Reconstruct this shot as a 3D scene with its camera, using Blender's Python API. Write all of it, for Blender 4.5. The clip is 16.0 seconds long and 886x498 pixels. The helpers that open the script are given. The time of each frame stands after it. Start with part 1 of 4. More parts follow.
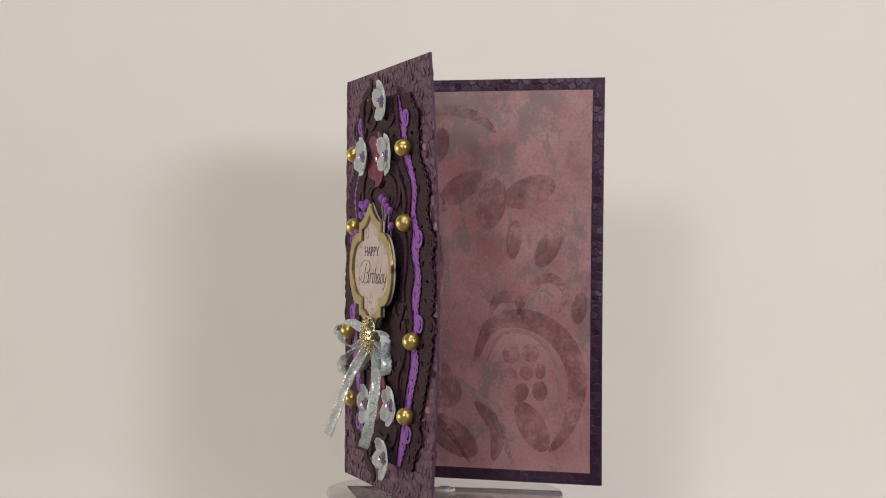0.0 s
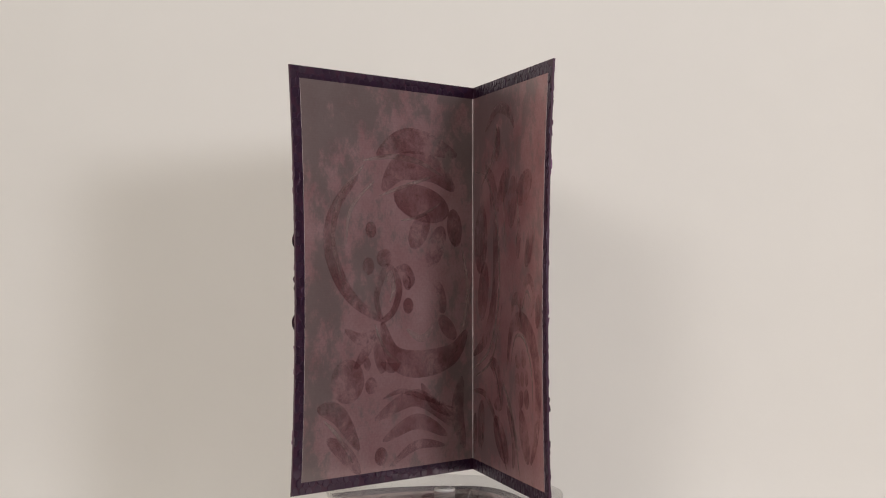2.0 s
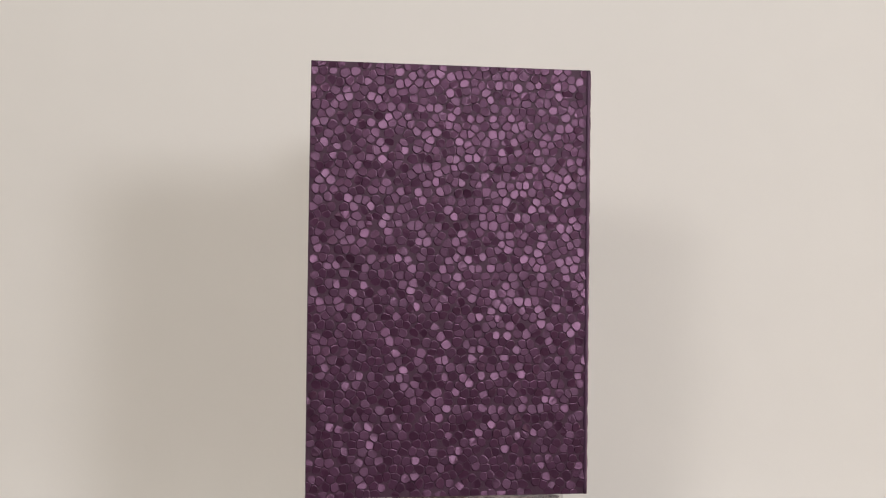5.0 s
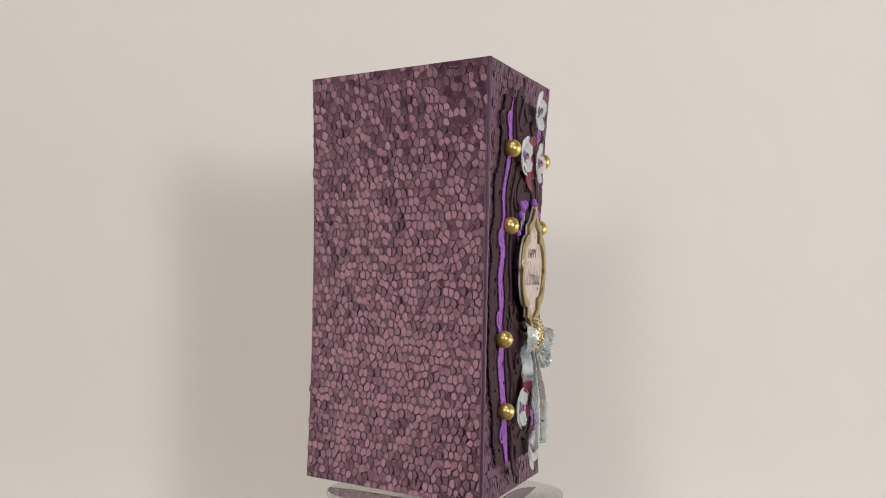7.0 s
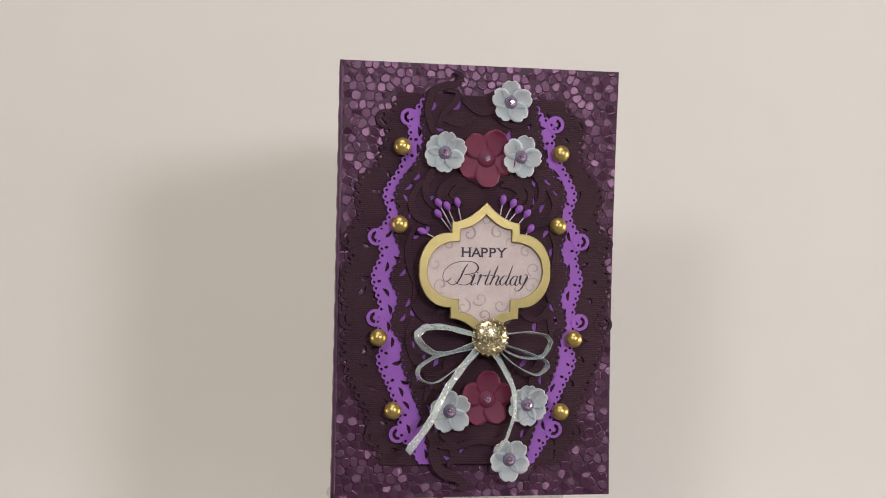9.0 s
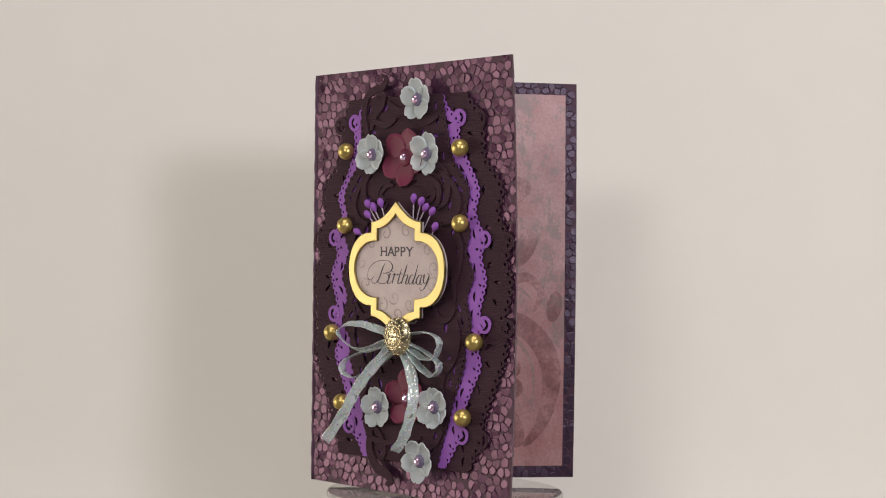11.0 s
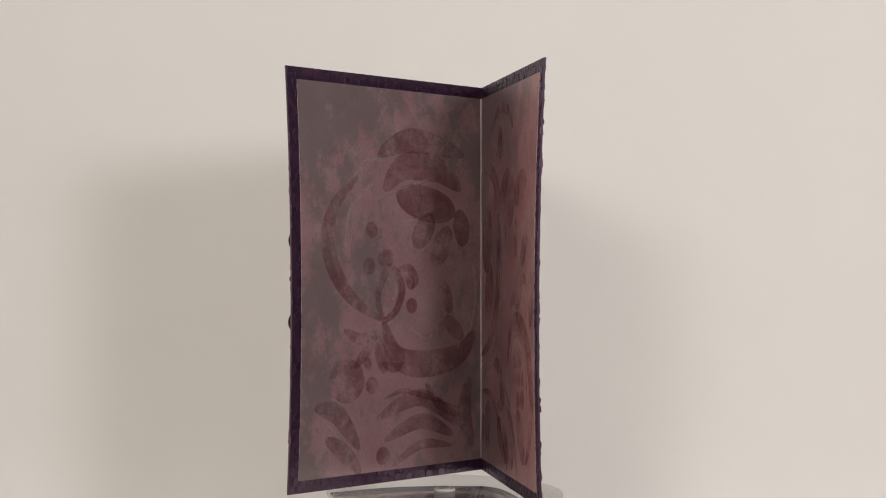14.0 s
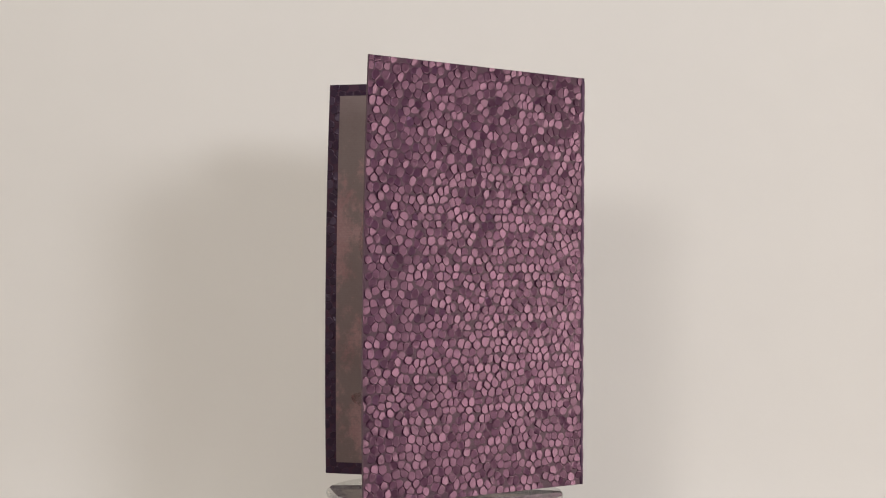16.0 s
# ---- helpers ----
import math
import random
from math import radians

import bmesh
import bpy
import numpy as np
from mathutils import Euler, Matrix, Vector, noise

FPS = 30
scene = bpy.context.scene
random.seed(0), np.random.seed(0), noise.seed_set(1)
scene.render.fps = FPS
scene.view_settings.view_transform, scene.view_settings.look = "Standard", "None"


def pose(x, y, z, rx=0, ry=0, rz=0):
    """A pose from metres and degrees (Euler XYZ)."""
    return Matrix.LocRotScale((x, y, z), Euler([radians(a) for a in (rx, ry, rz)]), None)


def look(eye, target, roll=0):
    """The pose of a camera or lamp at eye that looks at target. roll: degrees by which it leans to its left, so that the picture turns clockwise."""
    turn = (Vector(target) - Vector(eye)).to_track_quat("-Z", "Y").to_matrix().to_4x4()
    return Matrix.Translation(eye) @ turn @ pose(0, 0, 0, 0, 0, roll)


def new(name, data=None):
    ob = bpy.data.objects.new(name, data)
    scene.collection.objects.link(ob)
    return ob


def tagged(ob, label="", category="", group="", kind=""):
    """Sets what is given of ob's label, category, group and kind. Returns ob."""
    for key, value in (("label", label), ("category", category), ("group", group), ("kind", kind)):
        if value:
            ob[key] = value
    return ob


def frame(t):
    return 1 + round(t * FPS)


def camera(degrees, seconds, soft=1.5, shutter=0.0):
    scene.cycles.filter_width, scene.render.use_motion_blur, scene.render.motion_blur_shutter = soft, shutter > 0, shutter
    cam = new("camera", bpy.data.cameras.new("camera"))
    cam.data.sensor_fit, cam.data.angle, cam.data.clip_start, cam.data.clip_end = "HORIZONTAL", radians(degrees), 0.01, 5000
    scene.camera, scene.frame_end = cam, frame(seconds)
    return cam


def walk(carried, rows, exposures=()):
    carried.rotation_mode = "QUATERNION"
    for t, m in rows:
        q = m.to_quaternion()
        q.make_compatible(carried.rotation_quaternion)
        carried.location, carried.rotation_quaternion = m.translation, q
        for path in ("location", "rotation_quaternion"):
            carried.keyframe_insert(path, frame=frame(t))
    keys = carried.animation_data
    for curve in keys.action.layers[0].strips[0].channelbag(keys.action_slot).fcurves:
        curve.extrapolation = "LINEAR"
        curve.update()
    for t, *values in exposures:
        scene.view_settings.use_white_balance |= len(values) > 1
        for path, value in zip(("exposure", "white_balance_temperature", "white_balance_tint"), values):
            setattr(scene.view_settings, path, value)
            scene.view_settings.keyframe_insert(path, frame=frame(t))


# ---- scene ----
from mathutils.geometry import tessellate_polygon

# ---- camera: it stands still before the turning card ----
cam = camera(31.08, 16.0, soft=1.05)
EYE = Vector((-0.00223, -0.7823, 0.1111))
PITCH = radians(0.471)
STAND = look(EYE, EYE + Vector((0, math.cos(PITCH), math.sin(PITCH))), 0.672)
walk(cam, [(0.0, STAND), (16.0, STAND)])

# ---- light: a key lamp to one side, a weaker one to the other, an added overhead fill ----
world = bpy.data.worlds.new("room_air")
scene.world = world
world.use_nodes = True
world.node_tree.nodes["Background"].inputs[0].default_value = (0.9, 0.93, 1.0, 1)
world.node_tree.nodes["Background"].inputs[1].default_value = 0.02
scene.view_settings.exposure = 0.11


def lamp(name, azimuth, elevation, distance, size, watts, colour, tall, aim=(0, 0.05, 0.1)):
    data = bpy.data.lights.new(name, "AREA")
    data.shape, data.size, data.size_y, data.energy, data.color = "ELLIPSE", size, tall, watts, colour
    a, e = radians(azimuth), radians(elevation)
    way = Vector((math.sin(a) * math.cos(e), -math.cos(a) * math.cos(e), math.sin(e)))
    ob = new(name, data)
    ob.matrix_world = look(Vector(aim) + way * distance, aim)
    return ob


lamp("key_lamp", 26, 13, 1.0, 0.18, 3.1, (0.96, 0.945, 0.985), 0.16)
lamp("front_lamp", -16, 20, 1.1, 0.2, 2.3, (1.0, 0.945, 0.89), 0.16)
lamp("side_lamp", 86, -4, 1.3, 0.95, 11.0, (1.0, 0.88, 0.74), 0.60)
lamp("side_lamp", -89, -4, 1.3, 0.95, 7.6, (1.0, 0.88, 0.715), 0.60)
# soft fill added from above to brighten the backdrop; no real fixture
lamp("ceiling_lamp", -4, 58, 1.2, 0.8, 4.9, (1.0, 0.955, 0.895), 0.6)


# ---- materials ----
def material(name, base, rough=0.6, metal=0.0, spots=None, scale=40.0, amount=0.6, bump=0.0, bump_scale=400.0, **more):
    """A principled surface with two scales of colour change and fine relief."""
    m = bpy.data.materials.new(name)
    m.use_nodes = True
    nt = m.node_tree
    p = nt.nodes["Principled BSDF"]
    tc = nt.nodes.new("ShaderNodeTexCoord")
    p.inputs["Roughness"].default_value, p.inputs["Metallic"].default_value = rough, metal
    spots = spots or tuple(c * 0.7 for c in base)
    big = nt.nodes.new("ShaderNodeTexNoise")
    big.inputs["Scale"].default_value, big.inputs["Detail"].default_value = scale, 6
    fine = nt.nodes.new("ShaderNodeTexNoise")
    fine.inputs["Scale"].default_value, fine.inputs["Detail"].default_value = scale * 12, 4
    both = nt.nodes.new("ShaderNodeMix")
    both.inputs[0].default_value = 0.4
    ramp = nt.nodes.new("ShaderNodeMapRange")
    ramp.inputs[1].default_value, ramp.inputs[2].default_value, ramp.inputs[4].default_value = 0.35, 0.65, amount
    mix = nt.nodes.new("ShaderNodeMix")
    mix.data_type = "RGBA"
    mix.inputs[6].default_value, mix.inputs[7].default_value = (*base, 1), (*spots, 1)
    ln = nt.links.new
    ln(tc.outputs["Object"], big.inputs["Vector"])
    ln(tc.outputs["Object"], fine.inputs["Vector"])
    ln(big.outputs[0], both.inputs[2])
    ln(fine.outputs[0], both.inputs[3])
    ln(both.outputs[0], ramp.inputs[0])
    ln(ramp.outputs[0], mix.inputs[0])
    ln(mix.outputs[2], p.inputs["Base Color"])
    if bump:
        grain = nt.nodes.new("ShaderNodeTexNoise")
        grain.inputs["Scale"].default_value, grain.inputs["Detail"].default_value = bump_scale, 5
        b = nt.nodes.new("ShaderNodeBump")
        b.inputs["Strength"].default_value, b.inputs["Distance"].default_value = bump, 0.0004
        ln(tc.outputs["Object"], grain.inputs["Vector"])
        ln(grain.outputs[0], b.inputs["Height"])
        ln(b.outputs[0], p.inputs["Normal"])
    for key, value in more.items():
        p.inputs[key.replace("_", " ")].default_value = value
    return m


def vary(m, low, high):
    """Makes each separate island of a mesh a little lighter or darker."""
    nt = m.node_tree
    p = nt.nodes["Principled BSDF"]
    link = p.inputs["Base Color"].links[0]
    source = link.from_socket
    geo = nt.nodes.new("ShaderNodeNewGeometry")
    r = nt.nodes.new("ShaderNodeMapRange")
    r.inputs[3].default_value, r.inputs[4].default_value = low, high
    mul = nt.nodes.new("ShaderNodeVectorMath")
    mul.operation = "SCALE"
    nt.links.new(geo.outputs["Random Per Island"], r.inputs[0])
    nt.links.new(source, mul.inputs[0])
    nt.links.new(r.outputs[0], mul.inputs["Scale"])
    nt.links.new(mul.outputs[0], p.inputs["Base Color"])
    return m


def wall_paint(name, base):
    return material(name, base, 0.85, spots=tuple(c * 0.96 for c in base), scale=3, amount=0.6, bump=0.08, bump_scale=300)


def worn_print(m, low, high):
    """Lets the paper show through a print where it has faded."""
    nt = m.node_tree
    tc = nt.nodes.new("ShaderNodeTexCoord")
    n = nt.nodes.new("ShaderNodeTexNoise")
    n.inputs["Scale"].default_value, n.inputs["Detail"].default_value, n.inputs["Roughness"].default_value = 45, 10, 0.7
    r = nt.nodes.new("ShaderNodeMapRange")
    r.inputs[1].default_value, r.inputs[2].default_value, r.inputs[3].default_value, r.inputs[4].default_value = 0.38, 0.62, low, high
    nt.links.new(tc.outputs["Object"], n.inputs["Vector"])
    nt.links.new(n.outputs[0], r.inputs[0])
    nt.links.new(r.outputs[0], nt.nodes["Principled BSDF"].inputs["Alpha"])
    return m


SHEEN = dict(Specular_IOR_Level=0.6, Specular_Tint=(0.95, 0.85, 1.0, 1))
PEARLY = dict(Specular_IOR_Level=0.95, Specular_Tint=(1.0, 0.68, 0.90, 1))
# board a little darker than PEBBLE: shade in the gaps is put into its colour
PURPLE = material("pearl_purple_paper", (0.050, 0.0145, 0.037), 0.55, 0.15, spots=(0.036, 0.0105, 0.027), scale=60, bump=0.2, bump_scale=1500, Specular_IOR_Level=0.4)
SPINE = material("smooth_pearl_fold", (0.040, 0.015, 0.040), 0.5, 0.2, spots=(0.026, 0.010, 0.027), scale=60, bump=0.3, bump_scale=700, **PEARLY)
# tone varied per pebble in the colour, as if each tilt caught light differently
PEBBLE = vary(material("embossed_pearl_paper", (0.058, 0.0165, 0.044), 0.36, 0.38, spots=(0.041, 0.012, 0.032), scale=60, bump=0.15,
                       bump_scale=1500, **PEARLY), 0.85, 1.18)
# same paper as PEBBLE, with the shade inside the card put into its colour
BORDER = vary(material("embossed_paper_shaded", (0.028, 0.0095, 0.029), 0.40, 0.2, spots=(0.019, 0.0065, 0.019), scale=60, bump=0.15,
                       bump_scale=1500, **SHEEN), 0.82, 1.2)
PLUM = material("dark_plum_cardstock", (0.034, 0.0068, 0.0185), 0.85, spots=(0.020, 0.0042, 0.0125), scale=80, bump=0.5, bump_scale=900)
ribs = PLUM.node_tree.nodes.new("ShaderNodeTexWave")
ribs.bands_direction = "Z"
ribs.inputs["Scale"].default_value, ribs.inputs["Distortion"].default_value, ribs.inputs["Detail Scale"].default_value = 360, 3.5, 6
rib_bump = PLUM.node_tree.nodes.new("ShaderNodeBump")
rib_bump.inputs["Strength"].default_value, rib_bump.inputs["Distance"].default_value = 0.42, 0.0005
for a, b in ((PLUM.node_tree.nodes["Texture Coordinate"].outputs["Object"], ribs.inputs["Vector"]), (ribs.outputs[1], rib_bump.inputs["Height"]),
             (rib_bump.outputs[0], PLUM.node_tree.nodes["Principled BSDF"].inputs["Normal"])):
    PLUM.node_tree.links.new(a, b)
LILAC = material("lilac_cardstock", (0.28, 0.090, 0.44), 0.7, spots=(0.22, 0.072, 0.36), scale=90, bump=0.2, bump_scale=1200)
GOLD = material("brushed_gold_card", (0.39, 0.315, 0.135), 0.36, 0.92, spots=(0.31, 0.25, 0.105), scale=120, bump=0.22, bump_scale=2500)
PEARL = material("gold_pearl_lacquer", (0.56, 0.42, 0.14), 0.34, 0.75, spots=(0.48, 0.35, 0.11), scale=150, amount=0.4)
ANTIQUE = material("antique_gold_metal", (0.74, 0.66, 0.45), 0.26, 0.95, spots=(0.34, 0.28, 0.16), scale=260, amount=0.7)
CREAM = material("printed_cream_paper", (0.58, 0.50, 0.49), 0.7, spots=(0.46, 0.365, 0.365), scale=130, amount=0.9, bump=0.1)
TAG_PRINT = worn_print(material("faded_taupe_print", (0.33, 0.26, 0.27), 0.7, spots=(0.42, 0.34, 0.34), scale=200), 0.03, 0.34)
INK = material("black_purple_ink", (0.018, 0.012, 0.03), 0.5, scale=200)
VELLUM = material("frosted_white_vellum", (0.50, 0.57, 0.61), 0.62, spots=(0.38, 0.45, 0.50), scale=160, amount=0.7, Subsurface_Weight=0.7,
                  Subsurface_Radius=(1.0, 1.0, 1.0), Subsurface_Scale=0.003)
WINE = material("wine_red_vellum", (0.165, 0.011, 0.052), 0.6, spots=(0.112, 0.0065, 0.034), scale=160, amount=0.8, Subsurface_Weight=0.5,
                Subsurface_Radius=(1.0, 0.5, 0.5), Subsurface_Scale=0.002)
# facet glints are painted: each facet's base colour is brightened or dimmed
GEM = vary(material("pink_crystal", (0.82, 0.56, 0.78), 0.07, 0.75, scale=300, Coat_Weight=0.3), 0.35, 1.5)
THREAD = material("pale_stamen_thread", (0.62, 0.52, 0.62), 0.6, scale=200)
SMOKE = material("smoky_lilac_centre", (0.16, 0.13, 0.22), 0.5, scale=300)
DEEP = material("dark_foam", (0.02, 0.012, 0.016), 0.9, scale=100)
EDGE = material("white_paper_edge", (0.55, 0.46, 0.46), 0.8, scale=200, amount=0.3)


def organza(name):
    m = material(name, (0.80, 0.85, 0.86), 0.3, spots=(0.56, 0.76, 0.75), scale=220, amount=0.7)
    nt = m.node_tree
    p = nt.nodes["Principled BSDF"]
    tc = nt.nodes.new("ShaderNodeTexCoord")
    v = nt.nodes.new("ShaderNodeTexVoronoi")
    v.inputs["Scale"].default_value = 1400
    less = nt.nodes.new("ShaderNodeMapRange")
    less.inputs[1].default_value, less.inputs[2].default_value = 0.82, 0.88
    sep = nt.nodes.new("ShaderNodeSeparateColor")
    nt.links.new(tc.outputs["Object"], v.inputs["Vector"])
    nt.links.new(v.outputs["Color"], sep.inputs[0])
    nt.links.new(sep.outputs[0], less.inputs[0])
    nt.links.new(less.outputs[0], p.inputs["Metallic"])
    tint = nt.nodes.new("ShaderNodeMix")
    tint.data_type = "RGBA"
    tint.inputs[0].default_value = 0.22
    nt.links.new(p.inputs["Base Color"].links[0].from_socket, tint.inputs[6])
    nt.links.new(v.outputs["Color"], tint.inputs[7])
    nt.links.new(tint.outputs[2], p.inputs["Base Color"])
    clear = nt.nodes.new("ShaderNodeMapRange")
    clear.inputs[3].default_value, clear.inputs[4].default_value = 0.5, 1.0
    nt.links.new(less.outputs[0], clear.inputs[0])
    nt.links.new(clear.outputs[0], p.inputs["Alpha"])
    nm = nt.nodes.new("ShaderNodeBump")
    nm.inputs["Strength"].default_value, nm.inputs["Distance"].default_value = 0.4, 0.0004
    nt.links.new(v.outputs["Color"], nm.inputs["Height"])
    nt.links.new(nm.outputs[0], p.inputs["Normal"])
    return m


ORGANZA = organza("iridescent_organza")


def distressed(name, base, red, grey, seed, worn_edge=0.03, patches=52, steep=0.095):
    """Printed paper: dusty rose with worn grey-green patches and brushy streaks."""
    m = material(name, base, 0.42, spots=red, scale=60, amount=1.0, bump=0.1, bump_scale=1200)
    nt = m.node_tree
    p = nt.nodes["Principled BSDF"]
    source = p.inputs["Base Color"].links[0].from_socket
    tc = nt.nodes.new("ShaderNodeTexCoord")
    move = nt.nodes.new("ShaderNodeMapping")
    move.inputs["Location"].default_value = (seed, seed * 0.7, seed * 0.3)
    move.inputs["Scale"].default_value = (1.0, 1.0, 0.8)
    patch = nt.nodes.new("ShaderNodeTexNoise")
    patch.inputs["Scale"].default_value, patch.inputs["Detail"].default_value, patch.inputs["Roughness"].default_value = patches, 14, 0.80
    cut = nt.nodes.new("ShaderNodeMapRange")
    cut.inputs[1].default_value, cut.inputs[2].default_value, cut.inputs[4].default_value = 0.46, 0.46 + steep, 0.66
    mix = nt.nodes.new("ShaderNodeMix")
    mix.data_type = "RGBA"
    mix.inputs[7].default_value = (*grey, 1)
    weave = nt.nodes.new("ShaderNodeTexWave")
    weave.bands_direction = "Z"
    weave.inputs["Scale"].default_value, weave.inputs["Distortion"].default_value = 260, 2.0
    thin = nt.nodes.new("ShaderNodeMix")
    thin.data_type = "RGBA"
    thin.blend_type = "MULTIPLY"
    thin.inputs[0].default_value = 0.04
    ln = nt.links.new
    ln(tc.outputs["Object"], move.inputs["Vector"])
    ln(move.outputs[0], patch.inputs["Vector"])
    ln(tc.outputs["Object"], weave.inputs["Vector"])
    sep = nt.nodes.new("ShaderNodeSeparateXYZ")
    top = nt.nodes.new("ShaderNodeMapRange")
    top.inputs[1].default_value, top.inputs[2].default_value, top.inputs[3].default_value, top.inputs[4].default_value = 0.145, 0.195, 0.0, 0.065
    lift = nt.nodes.new("ShaderNodeMath")
    ln(tc.outputs["Object"], sep.inputs[0])
    ln(sep.outputs[2], top.inputs[0])
    ln(patch.outputs[0], lift.inputs[0])
    ln(top.outputs[0], lift.inputs[1])
    away = nt.nodes.new("ShaderNodeMath")
    away.operation = "ABSOLUTE"
    side = nt.nodes.new("ShaderNodeMapRange")
    side.inputs[1].default_value, side.inputs[2].default_value = 0.008, 0.066
    side.inputs[3].default_value, side.inputs[4].default_value = -0.07, worn_edge
    more = nt.nodes.new("ShaderNodeMath")
    ln(sep.outputs[1], away.inputs[0])
    ln(away.outputs[0], side.inputs[0])
    ln(lift.outputs[0], more.inputs[0])
    ln(side.outputs[0], more.inputs[1])
    lift = more
    ln(lift.outputs[0], cut.inputs[0])
    ln(cut.outputs[0], mix.inputs[0])
    ln(source, mix.inputs[6])
    ln(mix.outputs[2], thin.inputs[6])
    ln(weave.outputs[0], thin.inputs[7])
    ln(thin.outputs[2], p.inputs["Base Color"])
    return m


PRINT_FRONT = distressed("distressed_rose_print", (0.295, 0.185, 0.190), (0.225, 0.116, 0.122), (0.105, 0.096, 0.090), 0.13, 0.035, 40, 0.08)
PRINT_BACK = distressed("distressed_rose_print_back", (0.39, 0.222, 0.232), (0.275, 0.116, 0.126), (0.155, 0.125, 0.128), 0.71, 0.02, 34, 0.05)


PALE_INK = (0.38, 0.27, 0.26)
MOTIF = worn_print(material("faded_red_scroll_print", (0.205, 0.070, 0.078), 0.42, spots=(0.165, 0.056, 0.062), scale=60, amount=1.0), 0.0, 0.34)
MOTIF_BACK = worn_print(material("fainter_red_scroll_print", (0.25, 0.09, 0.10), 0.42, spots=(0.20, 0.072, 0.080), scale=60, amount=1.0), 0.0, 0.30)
MOTIF_PALE = worn_print(material("faded_pale_scroll_print", PALE_INK, 0.42, spots=(0.36, 0.24, 0.23), scale=60), 0.12, 0.60)


def acrylic(name):
    """Clear plastic: straight through, with a gloss that grows towards grazing views."""
    m = bpy.data.materials.new(name)
    m.use_nodes = True
    nt = m.node_tree
    nt.nodes.remove(nt.nodes["Principled BSDF"])
    clear, gloss, mix, lw, fr = (nt.nodes.new(k) for k in (
        "ShaderNodeBsdfTransparent", "ShaderNodeBsdfGlossy", "ShaderNodeMixShader", "ShaderNodeLayerWeight", "ShaderNodeMath"))
    clear.inputs[0].default_value, gloss.inputs["Roughness"].default_value, fr.inputs[1].default_value = (0.84, 0.83, 0.83, 1), 0.02, 2.4
    fr.operation = "POWER"
    for a, b in ((lw.outputs["Facing"], fr.inputs[0]), (fr.outputs[0], mix.inputs[0]), (clear.outputs[0], mix.inputs[1]), (gloss.outputs[0], mix.inputs[2]),
                 (mix.outputs[0], nt.nodes["Material Output"].inputs[0])):
        nt.links.new(a, b)
    return m


ACRYLIC = acrylic("clear_acrylic")
STEEL = material("grey_turntable_plastic", (0.10, 0.095, 0.095), 0.4, scale=50)
SLEEVE = material("pale_sleeve_plastic", (0.42, 0.40, 0.39), 0.3, scale=150)
PIN = material("brushed_pin_metal", (0.30, 0.29, 0.29), 0.35, 0.6, scale=200)
BACKDROP = wall_paint("white_backdrop_paper", (0.76, 0.74, 0.715))
PLASTER = wall_paint("room_plaster", (0.16, 0.15, 0.145))
TABLE = material("grey_table_laminate", (0.27, 0.24, 0.225), 0.5, scale=8, amount=0.3, bump=0.05)
CARPET = material("grey_carpet", (0.22, 0.20, 0.19), 0.95, scale=30, bump=0.5)


# ---- mesh helpers ----
def link_mesh(name, bm, mat, smooth=False):
    me = bpy.data.meshes.new(name)
    bm.normal_update()
    bm.to_mesh(me)
    bm.free()
    me.materials.append(mat)
    if smooth:
        me.shade_smooth()
    return new(name, me)


def part(name, bm, mat, parent, label="", smooth=False):
    ob = link_mesh(name, bm, mat, smooth)
    ob.parent = parent
    return tagged(ob, label)


def box(bm, lo, hi):
    v = [bm.verts.new((x, y, z)) for z in (lo[2], hi[2]) for y in (lo[1], hi[1]) for x in (lo[0], hi[0])]
    for q in ((0, 2, 3, 1), (4, 5, 7, 6), (0, 1, 5, 4), (2, 6, 7, 3), (0, 4, 6, 2), (1, 3, 7, 5)):
        bm.faces.new([v[i] for i in q])


def lathe(bm, profile, steps=64, closed=False):
    """Turns (radius, height) points about the z axis."""
    rings = []
    for r, z in profile:
        if r < 1e-7:
            rings.append([bm.verts.new((0, 0, z))])
        else:
            rings.append([bm.verts.new((r * math.cos(a), r * math.sin(a), z)) for a in (2 * math.pi * k / steps for k in range(steps))])
    pairs = list(zip(rings, rings[1:])) + ([(rings[-1], rings[0])] if closed else [])
    for a, b in pairs:
        for k in range(steps):
            q = [a[k % len(a)], a[(k + 1) % len(a)], b[(k + 1) % len(b)], b[k % len(b)]]
            q = list(dict.fromkeys(q))
            if len(q) > 2:
                bm.faces.new(q)
    bmesh.ops.recalc_face_normals(bm, faces=bm.faces)


def tube(bm, pts, r, k=6):
    rings = []
    for i, p in enumerate(pts):
        d = (pts[min(i + 1, len(pts) - 1)] - pts[max(i - 1, 0)]).normalized()
        m = d.to_track_quat("Z", "Y").to_matrix()
        rings.append([bm.verts.new(p + m @ Vector((math.cos(a) * r, math.sin(a) * r, 0))) for a in (6.2832 * j / k for j in range(k))])
    for a, b in zip(rings, rings[1:]):
        for j in range(k):
            bm.faces.new((a[j], a[(j + 1) % k], b[(j + 1) % k], b[j]))
    bm.faces.new(rings[0][::-1])
    bm.faces.new(rings[-1])


# ---- the room ----
def slab(name, lo, hi, mat, label, category):
    bm = bmesh.new()
    box(bm, lo, hi)
    return tagged(link_mesh(name, bm, mat), label, category, kind="structure")


